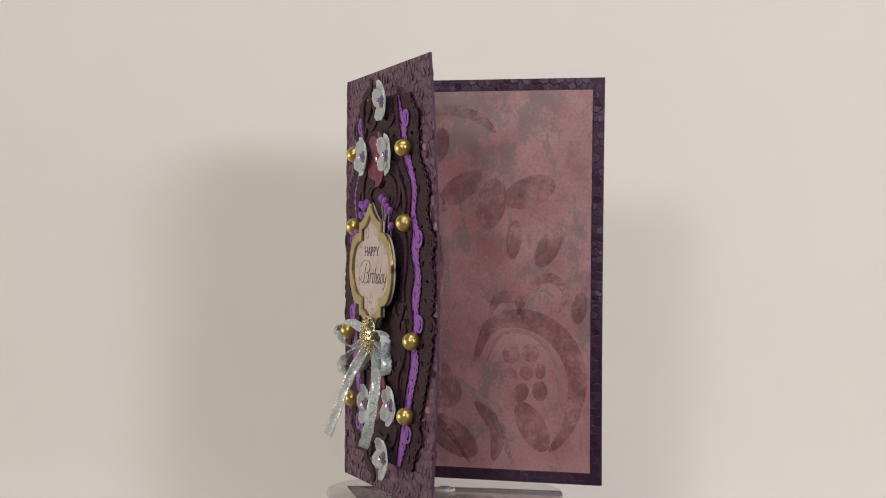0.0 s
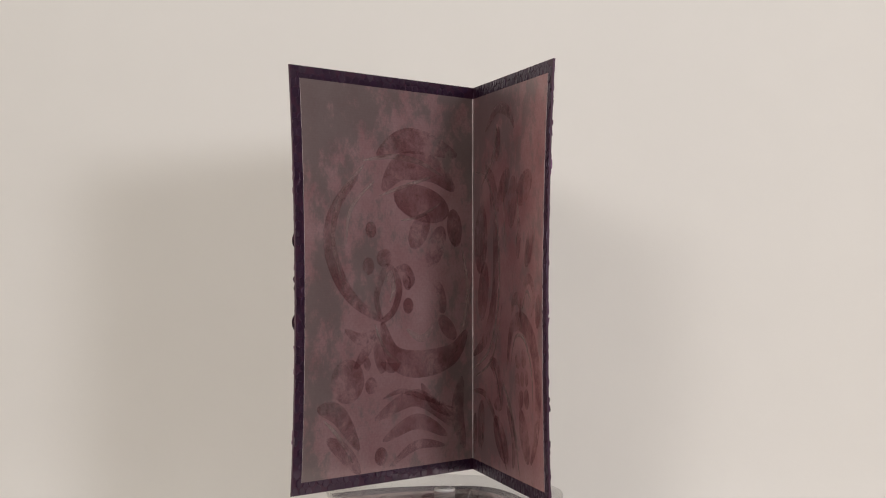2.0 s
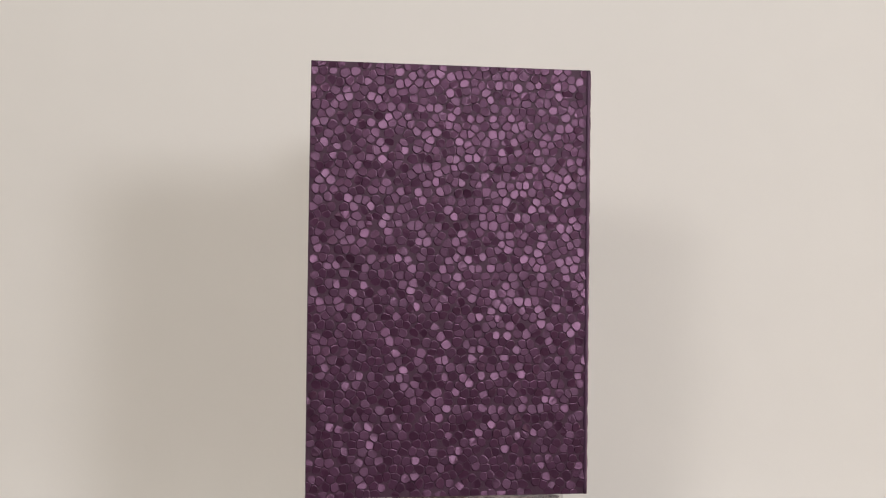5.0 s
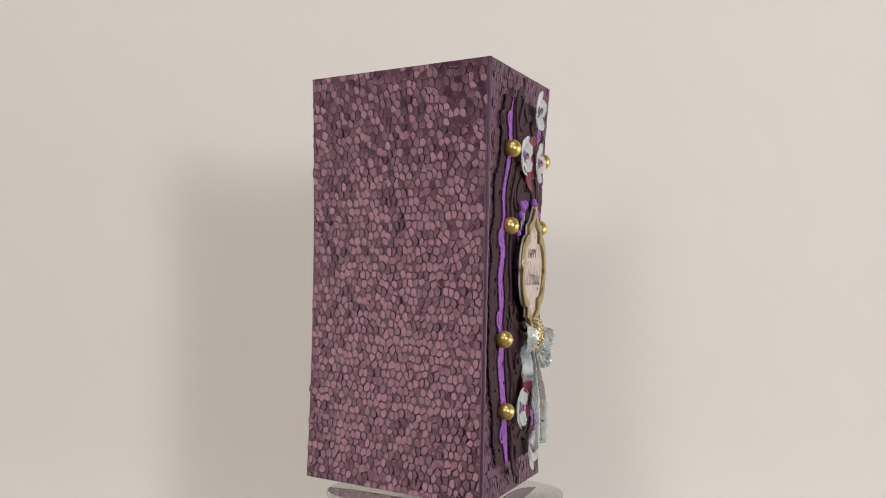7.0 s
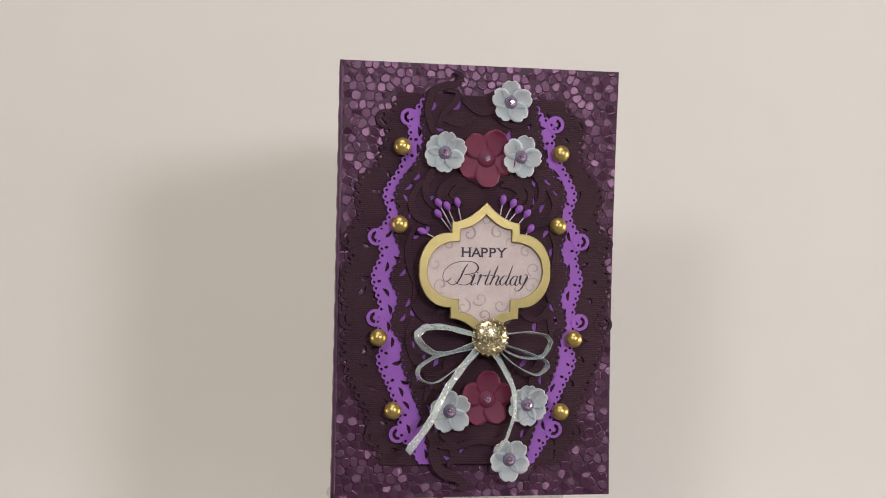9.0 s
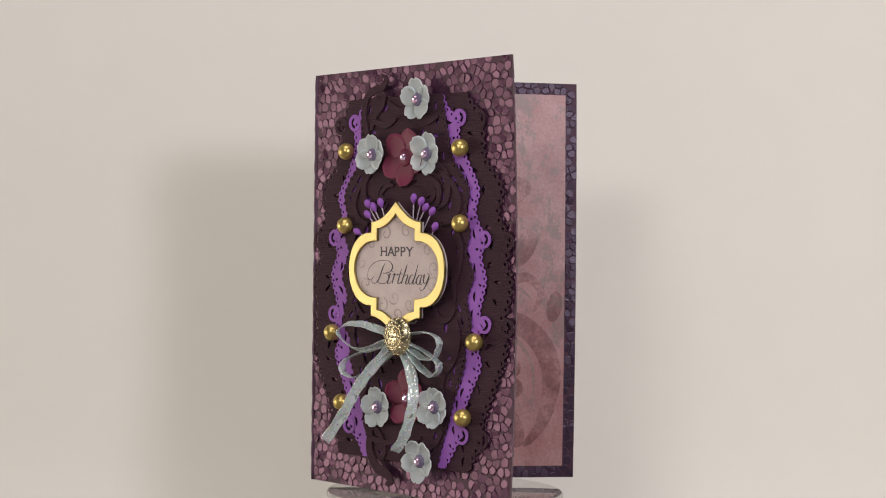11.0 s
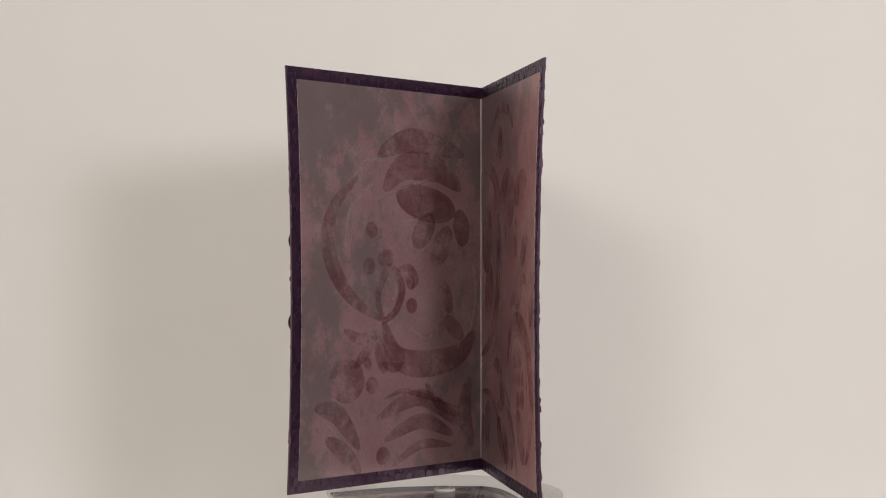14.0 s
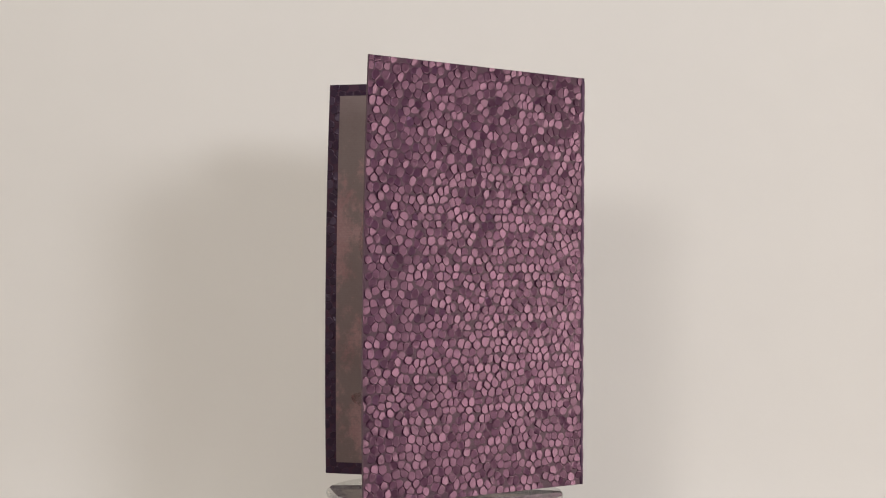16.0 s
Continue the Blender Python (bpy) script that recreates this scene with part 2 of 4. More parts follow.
slab("floor", (-2.2, -2.6, -0.98), (2.2, 1.2, -0.93), CARPET, "grey carpeted floor of the room", "floor")
slab("wall_north", (-2.2, 1.0, -0.93), (2.2, 1.1, 1.7), PLASTER, "plain grey-brown plaster wall behind the backdrop", "wall")
slab("wall_south", (-2.2, -2.6, -0.93), (2.2, -2.5, 1.7), PLASTER, "plain grey-brown plaster wall of the room", "wall")
slab("wall_east", (2.1, -2.5, -0.93), (2.2, 1.0, 1.7), PLASTER, "plain grey-brown plaster wall of the room", "wall")
slab("wall_west", (-2.2, -2.5, -0.93), (-2.1, 1.0, 1.7), PLASTER, "plain grey-brown plaster wall of the room", "wall")
slab("ceiling", (-2.2, -2.6, 1.7), (2.2, 1.2, 1.78), PLASTER, "plain grey ceiling of the room", "ceiling")


def table():
    t = new("table")
    tagged(t, "grey-brown laminate table under the turntable and backdrop", "table")
    bm = bmesh.new()
    box(bm, (-0.8, -0.45, -0.135), (0.8, 0.35, -0.105))
    bmesh.ops.bevel(bm, geom=bm.edges[:], offset=0.004, segments=2, affect="EDGES")
    part("tabletop", bm, TABLE, t)
    for x in (-0.74, 0.74):
        for y in (-0.39, 0.29):
            bm = bmesh.new()
            box(bm, (x - 0.025, y - 0.025, -0.93), (x + 0.025, y + 0.025, -0.135))
            part("leg", bm, TABLE, t)
    return t


table()
WALL_Y = 0.215


def backdrop():
    """One sheet of paper: up the wall, with a soft sweep on to the table."""
    bm = bmesh.new()
    pts = [(WALL_Y, 0.62), (WALL_Y, 0.3), (WALL_Y, 0.05)]
    r = 0.10
    for k in range(0, 9):
        a = math.pi / 2 * k / 8
        pts.append((WALL_Y - r + r * math.cos(a), -0.004 - r * math.sin(a)))
    pts.append((0.085, -0.104))
    xs = [-0.62 + 1.24 * k / 24 for k in range(25)]
    grid = [[bm.verts.new((x, y, z)) for x in xs] for y, z in pts]
    for a, b in zip(grid, grid[1:]):
        for k in range(24):
            bm.faces.new((a[k], a[k + 1], b[k + 1], b[k]))
    bmesh.ops.recalc_face_normals(bm, faces=bm.faces)
    bmesh.ops.solidify(bm, geom=bm.faces[:], thickness=0.0006)
    return tagged(link_mesh("backdrop", bm, BACKDROP, True), "plain off-white paper backdrop behind the card", "backdrop", kind="structure")


backdrop()

# ---- the turntable ----
DISC_R = 0.058


def turntable():
    t = new("turntable")
    tagged(t, "clear acrylic round turntable plate with a centre pin", "turntable")
    bm = bmesh.new()
    lathe(bm, [(0, -0.0005), (DISC_R - 0.0012, -0.0005), (DISC_R - 0.0003, -0.0009), (DISC_R, -0.002), (DISC_R - 0.0012, -0.0052), (DISC_R - 0.0022, -0.0058),
               (0, -0.0058)], 96)
    part("plate", bm, ACRYLIC, t, "clear acrylic plate with a rounded rim", True)
    t.children[0].visible_shadow = False
    bm = bmesh.new()
    lathe(bm, [(0.0, 0.0012), (0.0024, 0.0012), (0.0030, 0.0008), (0.0032, -0.0063), (0, -0.0063)], 40)
    pin = part("centre_pin", bm, PIN, t, "grey centre pin seen through the plate")
    bm = bmesh.new()
    lathe(bm, [(0.0036, 0.0004), (0.0048, 0.0004), (0.0051, 0.0), (0.0051, -0.0063), (0.0036, -0.0063)], 40, True)
    part("sleeve", bm, SLEEVE, pin, "pale plastic sleeve round the pin", True)
    bm = bmesh.new()
    lathe(bm, [(0, -0.0064), (0.0295, -0.0064), (0.0305, -0.0072), (0.0305, -0.014), (0.027, -0.016), (0.027, -0.104), (0, -0.104)], 64)
    part("motor_base", bm, STEEL, t, "dark round motor base", True)
    return t


TURNTABLE = turntable()

# ---- the card: two boards joined at a fold, open at about 56 degrees ----
HT, HB = Vector((-0.05217, 0.04619, 0.20408)), Vector((-0.05113, 0.04835, 0.0011))
FT, FB = Vector((-0.00981, -0.08258, 0.20341)), Vector((-0.0070, -0.07994, 0.0003))
BT, BB = Vector((0.07765, 0.00939, 0.20395)), Vector((0.07821, 0.0097, 0.00086))
WIDE, TALL, BOARD = 135.5, 203.0, 0.9
CARD = new("birthday_card")
tagged(CARD, "open purple embossed birthday card standing on the turntable", "greeting card")


def leaf(front):
    """A map from (s, z, n) in millimetres on a cover, s from the fold, n outwards, to the card's space; covers curl a little."""
    top, low, sign, curl = (FT, FB, 1, 3.5) if front else (BT, BB, -1, 2.2)
    out = ((HT - HB).cross(top - HT)).normalized() * sign
    if out.dot(Vector((-1, -0.3, 0)) if front else Vector((0.3, 1, 0))) < 0:
        out = -out

    def at(s, z, n=0.0):
        a, b = s / WIDE, z / TALL
        p = (HB * (1 - a) + low * a) * (1 - b) + (HT * (1 - a) + top * a) * b
        bow = curl * max(a, 0) ** 1.5 * max(0.0, 1 - (2 * b - 1) ** 2)
        return p + out * ((n - bow) * 0.001)
    return at


FRONT, BACK = leaf(True), leaf(False)


def sheet(bm, at, s0, s1, z0, z1, n0, n1, ks=10, kz=16, inner_shift=0.0):
    """A curled board between two offsets; inner_shift moves its start on the n0 side."""
    layers = []
    for n, shift in ((n0, inner_shift), (n1, 0.0)):
        layers.append([[bm.verts.new(at((s0 + shift) + (s1 - s0 - shift) * i / ks, z0 + (z1 - z0) * j / kz, n)) for i in range(ks + 1)] for j in range(kz + 1)])
    a, b = layers
    for j in range(kz):
        for i in range(ks):
            bm.faces.new((a[j][i], a[j][i + 1], a[j + 1][i + 1], a[j + 1][i]))
            bm.faces.new((b[j][i], b[j + 1][i], b[j + 1][i + 1], b[j][i + 1]))
    for i in range(ks):
        bm.faces.new((a[0][i], b[0][i], b[0][i + 1], a[0][i + 1]))
        bm.faces.new((a[kz][i], a[kz][i + 1], b[kz][i + 1], b[kz][i]))
    for j in range(kz):
        bm.faces.new((a[j][0], a[j + 1][0], b[j + 1][0], b[j][0]))
        bm.faces.new((a[j][ks], b[j][ks], b[j + 1][ks], a[j + 1][ks]))
    bmesh.ops.recalc_face_normals(bm, faces=bm.faces)


MARGIN = 6.0


def pebbles(bm, at, keep, side, rng, pitch=4.55):
    """Embossed pebbles: flat, slightly tilted, overlapping uneven discs over a cover. side: 1 outside, -1 inside."""
    base = 0.0 if side > 0 else -BOARD
    row = pitch * 0.866
    spots = {}
    for j in range(-1, int(TALL / row) + 3):
        for i in range(-1, int(WIDE / pitch) + 3):
            spots[i, j] = ((i + 0.3 + 0.5 * (j % 2)) * pitch + rng.uniform(-1.4, 1.4), (j + 0.3) * row + rng.uniform(-1.3, 1.3))
    steps = 12
    for (i, j), (s, z) in spots.items():
            if not (1.6 < s < WIDE and 0 < z < TALL and keep(s, z)):
                continue
            near = [(spots[a, b][0] - s, spots[a, b][1] - z) for a in range(i - 2, i + 3) for b in range(j - 2, j + 3) if (a, b) != (i, j) and (a, b) in spots]
            limit = pitch * rng.uniform(0.54, 0.66)
            tilt = 0.10 if side > 0 else 0.06
            ax, ay = rng.gauss(0, tilt), rng.gauss(0, tilt)
            high = rng.uniform(0.18, 0.30)
            reach = []
            for k in range(steps):
                u, v = math.cos(6.2832 * k / steps), math.sin(6.2832 * k / steps)
                r = min([limit] + [(du * du + dv * dv) / 2 / (u * du + v * dv) for du, dv in near if u * du + v * dv > 0])
                reach.append((u, v, max(0.6, r - 0.03)))
            rings = []
            for rr, hh in ((1.0, 0.0), (0.94, 0.72), (0.80, 1.0)):
                ring = []
                for u, v, r in reach:
                    uu, vv = u * r * rr, v * r * rr
                    h = max(0.03 * hh, high * hh + (ax * uu + ay * vv)) if hh else -0.05
                    ss, zz = min(max(s + uu, 0.2), WIDE - 0.1), min(max(z + vv, 0.1), TALL - 0.1)
                    if side < 0 and 2.3 < ss < WIDE - MARGIN and MARGIN < zz < TALL - MARGIN:
                        h = 0.0
                    ring.append(bm.verts.new(at(ss, zz, base + side * (h - 0.03))))
                rings.append(ring)
            for a, b in zip(rings, rings[1:]):
                for k in range(steps):
                    q = (a[k], a[(k + 1) % steps], b[(k + 1) % steps], b[k])
                    bm.faces.new(q if side > 0 else q[::-1])
            bm.faces.new(rings[2] if side > 0 else rings[2][::-1])
    bmesh.ops.recalc_face_normals(bm, faces=bm.faces)


def cover(front):
    at = FRONT if front else BACK
    rng = random.Random(3 if front else 8)
    bm = bmesh.new()
    sheet(bm, at, 0.0, WIDE, 0, TALL, -BOARD, 0.0, 12, 20, BOARD / math.tan(radians(28)))
    ob = part("front_cover" if front else "back_cover", bm, PURPLE, CARD, "pearly purple board cover" if front else "plain pearly purple board cover")
    bm = bmesh.new()
    if front:
        pebbles(bm, at, lambda s, z: not (26 < s < 108 and 22 < z < 182), 1, rng)
    else:
        pebbles(bm, at, lambda s, z: True, 1, rng)
    e = part("embossing", bm, PEBBLE, ob, "raised pearly pebble embossing")
    tagged(e, kind="stuff")
    bm = bmesh.new()
    lo, hi, end = MARGIN + 0.5, TALL - MARGIN - 0.5, WIDE - MARGIN - 0.5
    pebbles(bm, at, lambda s, z: s > 6 and not (s < end and lo < z < hi), -1, rng)
    e = part("embossing", bm, BORDER, ob, "embossed inner border, its shade put into a darker violet")
    tagged(e, kind="stuff")
    bm = bmesh.new()
    sheet(bm, at, 2.3, WIDE - MARGIN, MARGIN, TALL - MARGIN, -BOARD - 0.35, -BOARD - 0.02, 12, 20)
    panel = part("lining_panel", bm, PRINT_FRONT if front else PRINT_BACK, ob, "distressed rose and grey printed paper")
    panel.data.materials.append(EDGE)
    for f in list(panel.data.polygons)[480:]:
        f.material_index = 1
    return ob, panel


FRONT_COVER, FRONT_PANEL = cover(True)
BACK_COVER, BACK_PANEL = cover(False)


def spine():
    bm = bmesh.new()
    n, r = 60, 0.0011
    mid = ((FT - HT).normalized() + (BT - HT).normalized()).normalized()
    rings = []
    for j in range(n + 1):
        b = j / n
        c = HB * (1 - b) + HT * b + mid * 0.0009
        rr = r * (1 + (0.10 if j % 3 else -0.08) + 0.07 * math.sin(j * 5.1))
        rings.append([bm.verts.new(c + Vector((math.cos(a), math.sin(a), 0)) * rr) for a in (6.2832 * k / 14 for k in range(14))])
    for a, b in zip(rings, rings[1:]):
        for k in range(14):
            bm.faces.new((a[k], a[(k + 1) % 14], b[(k + 1) % 14], b[k]))
    bm.faces.new(rings[0][::-1])
    bm.faces.new(rings[-1])
    part("spine", bm, SPINE, CARD, "rounded purple fold of the card", True)


spine()


def lining_fold():
    bm = bmesh.new()
    mid = ((FT - HT).normalized() + (BT - HT).normalized()).normalized()
    up = HT - HB
    pts = [HB + up * (0.03 + 0.94 * k / 12) + mid * (0.0033 + 0.00012 * math.sin(k * 1.7)) for k in range(13)]
    tube(bm, pts, 0.00032, 8)
    part("lining_fold", bm, EDGE, CARD, "pale worn crease of the lining paper", True)


# ---- lace mats cut from card ----
def outline(points, step=1.0):
    """Even points along a polyline, with its length."""
    out, rest = [], 0.0
    for (x0, y0), (x1, y1) in zip(points, points[1:]):
        d = math.hypot(x1 - x0, y1 - y0)
        k = rest
        while k < d:
            f = k / d
            out.append((x0 + (x1 - x0) * f, y0 + (y1 - y0) * f))
            k += step
        rest = k - d
    return out


def rounded(points, k=4):
    """A Catmull-Rom curve through the points."""
    p = [points[0]] + list(points) + [points[-1]]
    out = []
    for a, b, c, d in zip(p, p[1:], p[2:], p[3:]):
        for i in range(k):
            t = i / k
            out.append(tuple(0.5 * (2 * b[m] + (c[m] - a[m]) * t + (2 * a[m] - 5 * b[m] + 4 * c[m] - d[m]) * t * t
                                    + (3 * b[m] - a[m] - 3 * c[m] + d[m]) * t ** 3) for m in range(len(b))))
    out.append(tuple(points[-1]))
    return out


def filled(loops, thick, at, n, cuts=(6, 10), round_edge=0.0):
    """A flat cut-out with holes as a bmesh on a cover, n its lower offset; round_edge softens its rims."""
    cu = bpy.data.curves.new("cut", "CURVE")
    cu.dimensions, cu.fill_mode, cu.extrude = "2D", "BOTH", thick / 2 - round_edge
    cu.bevel_depth, cu.bevel_resolution, cu.offset = round_edge, 1, -round_edge
    for loop in loops:
        sp = cu.splines.new("POLY")
        sp.points.add(len(loop) - 1)
        for p, (x, y) in zip(sp.points, loop):
            p.co = (x, y, 0, 1)
        sp.use_cyclic_u = True
    ob = bpy.data.objects.new("cut", cu)
    me = bpy.data.meshes.new_from_object(ob)
    bm = bmesh.new()
    bm.from_mesh(me)
    bpy.data.objects.remove(ob)
    bpy.data.curves.remove(cu)
    bpy.data.meshes.remove(me)
    bmesh.ops.remove_doubles(bm, verts=bm.verts, dist=0.001)
    xs = [v.co.x for v in bm.verts]
    ys = [v.co.y for v in bm.verts]
    for lo, hi, k, axis in ((min(xs), max(xs), cuts[0], (1, 0, 0)), (min(ys), max(ys), cuts[1], (0, 1, 0))):
        for i in range(1, k):
            c = lo + (hi - lo) * i / k
            bmesh.ops.bisect_plane(bm, geom=bm.verts[:] + bm.edges[:] + bm.faces[:], plane_co=Vector(axis) * c, plane_no=axis)
    for v in bm.verts:
        v.co = at(v.co.x, v.co.y, n + thick / 2 + v.co.z)
    bmesh.ops.recalc_face_normals(bm, faces=bm.faces)
    return bm


def circle(x, y, r, k=8, squash=1.0, turn=0.0):
    c, s = math.cos(turn), math.sin(turn)
    return [(x + r * math.cos(a) * c - r * squash * math.sin(a) * s, y + r * math.cos(a) * s + r * squash * math.sin(a) * c)
            for a in (6.2832 * i / k for i in range(k))]


def leaf_hole(x, y, r, squash, turn, bend=0.35):
    """A pointed, bent leaf of half-length r."""
    c, s = math.cos(turn), math.sin(turn)
    out = []
    for side in (1, -1):
        for i in range(6):
            f = i / 6 * 2 - 1
            u, v = f * side * r, side * r * squash * (1 - f * f) + bend * r * (1 - f * f)
            out.append((x + u * c - v * s, y + u * s + v * c))
    return out


def hook_hole(x, y, r, turn, flip):
    """The hooked opening of a lace loop: a broad C."""
    arc = [turn + flip * radians(a) for a in range(0, 300, 25)]
    return [(x + r * math.cos(a), y + r * math.sin(a)) for a in arc] + [(x + r * 0.42 * math.cos(a), y + r * 0.42 * math.sin(a)) for a in arc[::-1]]


# ---- the faded scrollwork printed on the lining ----
def printed(shapes, at, n0, mat, parent, label):
    for k, loops in enumerate(shapes):
        part("printed_scroll", filled(loops, 0.01, at, n0 - 0.012 * k, (4, 4)), mat, parent, label)


def stroke(path, wide, ends=0.15):
    """The outline of a brush stroke that swells in its middle."""
    pts = rounded(path, 6)
    left, right = [], []
    for i, (x, y) in enumerate(pts):
        a, b = pts[max(i - 1, 0)], pts[min(i + 1, len(pts) - 1)]
        tx, ty = b[0] - a[0], b[1] - a[1]
        d = math.hypot(tx, ty) or 1
        w = wide / 2 * (ends + (1 - ends) * math.sin(math.pi * i / (len(pts) - 1)) ** 0.8)
        left.append((x - ty / d * w, y + tx / d * w))
        right.append((x + ty / d * w, y - tx / d * w))
    return [left + right[::-1]]


def oval(x, y, r, squash=1.0, turn=0.0):
    return [circle(x, y, r, 20, squash, radians(turn))]


IN = -BOARD - 0.37
DARK_F = [stroke([(78, 163), (60, 171), (40, 171), (16, 166)], 13), stroke([(74, 146), (60, 158), (36, 158), (18, 148)], 15), oval(44, 140, 22, 0.42, 10), oval(46, 126, 11, 0.6, -50),
          oval(33, 118, 12, 0.55, -60), oval(18, 128, 10, 0.6, 80), stroke([(92, 152), (107, 138), (113, 121), (107, 104), (95, 91), (76, 81)], 9), stroke([(75, 80), (66, 63), (46, 58), (20, 62), (8, 74)], 14),
          stroke([(75, 81), (79, 93), (71, 107), (62, 98), (66, 86), (76, 80)], 5, 0.5), stroke([(66, 106), (57, 107), (52, 101), (55, 97)], 5), oval(83, 126, 4), oval(85, 108, 4.3), oval(73, 112, 6, 0.75),
          oval(55, 88, 4), oval(56, 100, 4.4, 0.7, 60), oval(83, 49, 4.2), oval(75, 13.5, 4.6), stroke([(80, 76), (90, 72), (102, 77)], 6), stroke([(80, 74), (87, 66), (95, 58)], 6), oval(86, 60, 3.6, 0.7, 70),
          stroke([(79, 73), (77, 64), (74, 55)], 8, 0.4), stroke([(76, 60), (68, 57), (61, 59)], 5), oval(100, 52, 12, 0.9), stroke([(121, 40), (106, 36), (91, 18)], 10), stroke([(114, 25), (101, 17), (90, 6.5)], 9),
          stroke([(18, 24), (48, 41), (80, 32)], 9), stroke([(24, 20), (48, 29), (74, 21)], 8), stroke([(20, 34), (40, 40), (60, 45), (74, 42)], 3), stroke([(26, 15), (48, 17), (68, 8)], 5),
          stroke([(45, 48), (36, 38), (20, 30)], 6), stroke([(12, 50), (16, 32), (10, 12)], 10), oval(30, 92, 9, 0.5, 70), oval(24, 76, 9, 0.5, 40)]
PALE_F = [stroke([(88, 160), (66, 163), (45, 161), (28, 155)], 3.0), stroke([(76, 143), (55, 149), (32, 155)], 2.0), stroke([(60, 131), (44, 134), (26, 142)], 1.8), stroke([(87, 158), (104, 142), (110, 122), (104, 101)], 4),
          stroke([(80, 150), (97, 136), (101, 118)], 2.4), stroke([(80, 79), (72, 66), (60, 59)], 2), stroke([(70, 93), (71, 100), (68, 104), (66, 96), (69, 90)], 4), stroke([(56, 76), (44, 71), (34, 78)], 4),
          stroke([(116, 34), (106, 26), (95, 12)], 2.4), stroke([(18, 60), (7, 90), (12, 120)], 3)]
DARK_B = [stroke([(70, 60), (78, 78), (96, 82), (114, 73), (123, 54), (119, 30), (109, 16)], 11), oval(89, 64, 4.6), oval(99, 65, 4.6), oval(88, 53, 4.4), oval(97, 55, 3.6), oval(104, 56, 4, 0.7, 90), oval(94, 45, 5, 0.8, 60),
          oval(104, 46, 5, 0.8, 90), stroke([(4, 61), (30, 72), (46, 95), (47, 125), (36, 148)], 10), stroke([(3, 42), (28, 42), (52, 28), (68, 8)], 4), oval(20, 26, 13, 0.55, 80), stroke([(36, 60), (50, 56), (58, 42), (46, 38)], 11),
          oval(58, 22, 16, 0.5, -35), stroke([(92, 84), (98, 96), (108, 103), (117, 96), (113, 85)], 5), stroke([(95, 82), (92, 92), (82, 92), (78, 84)], 6), oval(62, 148, 13, 0.5, 35), oval(78, 140, 13, 0.6, 80),
          oval(98, 146, 14, 0.55, 20), stroke([(20, 160), (40, 152), (54, 136)], 9), stroke([(28, 178), (50, 188), (70, 184), (80, 176)], 6), oval(50, 170, 9, 0.6, 80), oval(108, 118, 11, 0.5, 60), oval(90, 122, 10, 0.4, 85),
          oval(100, 28, 14, 0.5, -60), oval(20, 122, 18, 0.7, 80), oval(25, 95, 16, 0.6, 70), oval(8, 20, 11, 0.4, 85), stroke([(70, 40), (82, 26), (80, 10)], 8), oval(124, 88, 8, 0.5, 80)]
PALE_B = [stroke([(4, 54), (36, 66), (54, 94), (50, 128), (32, 152), (8, 158)], 3), stroke([(8, 50), (42, 62), (60, 90)], 1.8), stroke([(42, 60), (52, 50), (58, 38)], 2), stroke([(76, 60), (84, 74), (100, 74), (112, 60), (114, 40)], 2),
          stroke([(60, 52), (74, 40), (84, 24), (90, 8)], 4), stroke([(96, 88), (104, 97), (112, 92)], 2), stroke([(84, 152), (88, 132), (84, 116)], 1.6), stroke([(66, 158), (62, 140), (66, 118)], 1.6), stroke([(18, 34), (22, 22), (20, 12)], 1.6),
          stroke([(20, 150), (44, 166), (48, 180)], 3)]
printed(PALE_F, FRONT, IN, MOTIF_PALE, FRONT_COVER, "faded pale printed scroll")
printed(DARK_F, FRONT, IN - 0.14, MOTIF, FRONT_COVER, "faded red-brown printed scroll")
printed(PALE_B, BACK, IN, MOTIF_PALE, BACK_COVER, "faded pale printed scroll")
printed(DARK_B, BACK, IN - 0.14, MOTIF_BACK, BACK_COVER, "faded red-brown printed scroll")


def scallop_side(points, outward, period=3.3, depth=1.0):
    """A scalloped edge along a profile, with the places of its eyelets."""
    line = outline(rounded(points, 5), 0.5)
    edge, eyes = [], []
    run = 0.0
    for i, (x, y) in enumerate(line):
        a, b = line[max(i - 1, 0)], line[min(i + 1, len(line) - 1)]
        tx, ty = b[0] - a[0], b[1] - a[1]
        d = math.hypot(tx, ty) or 1
        nx, ny = (-ty / d, tx / d)
        if nx * outward < 0:
            nx, ny = -nx, -ny
        k = abs(math.sin(math.pi * run / period))
        edge.append((x + nx * depth * k, y + ny * depth * k))
        if abs((run / period) % 1 - 0.5) < 0.08:
            eyes.append((x, y, nx, ny))
        run += 0.5
    return edge, eyes


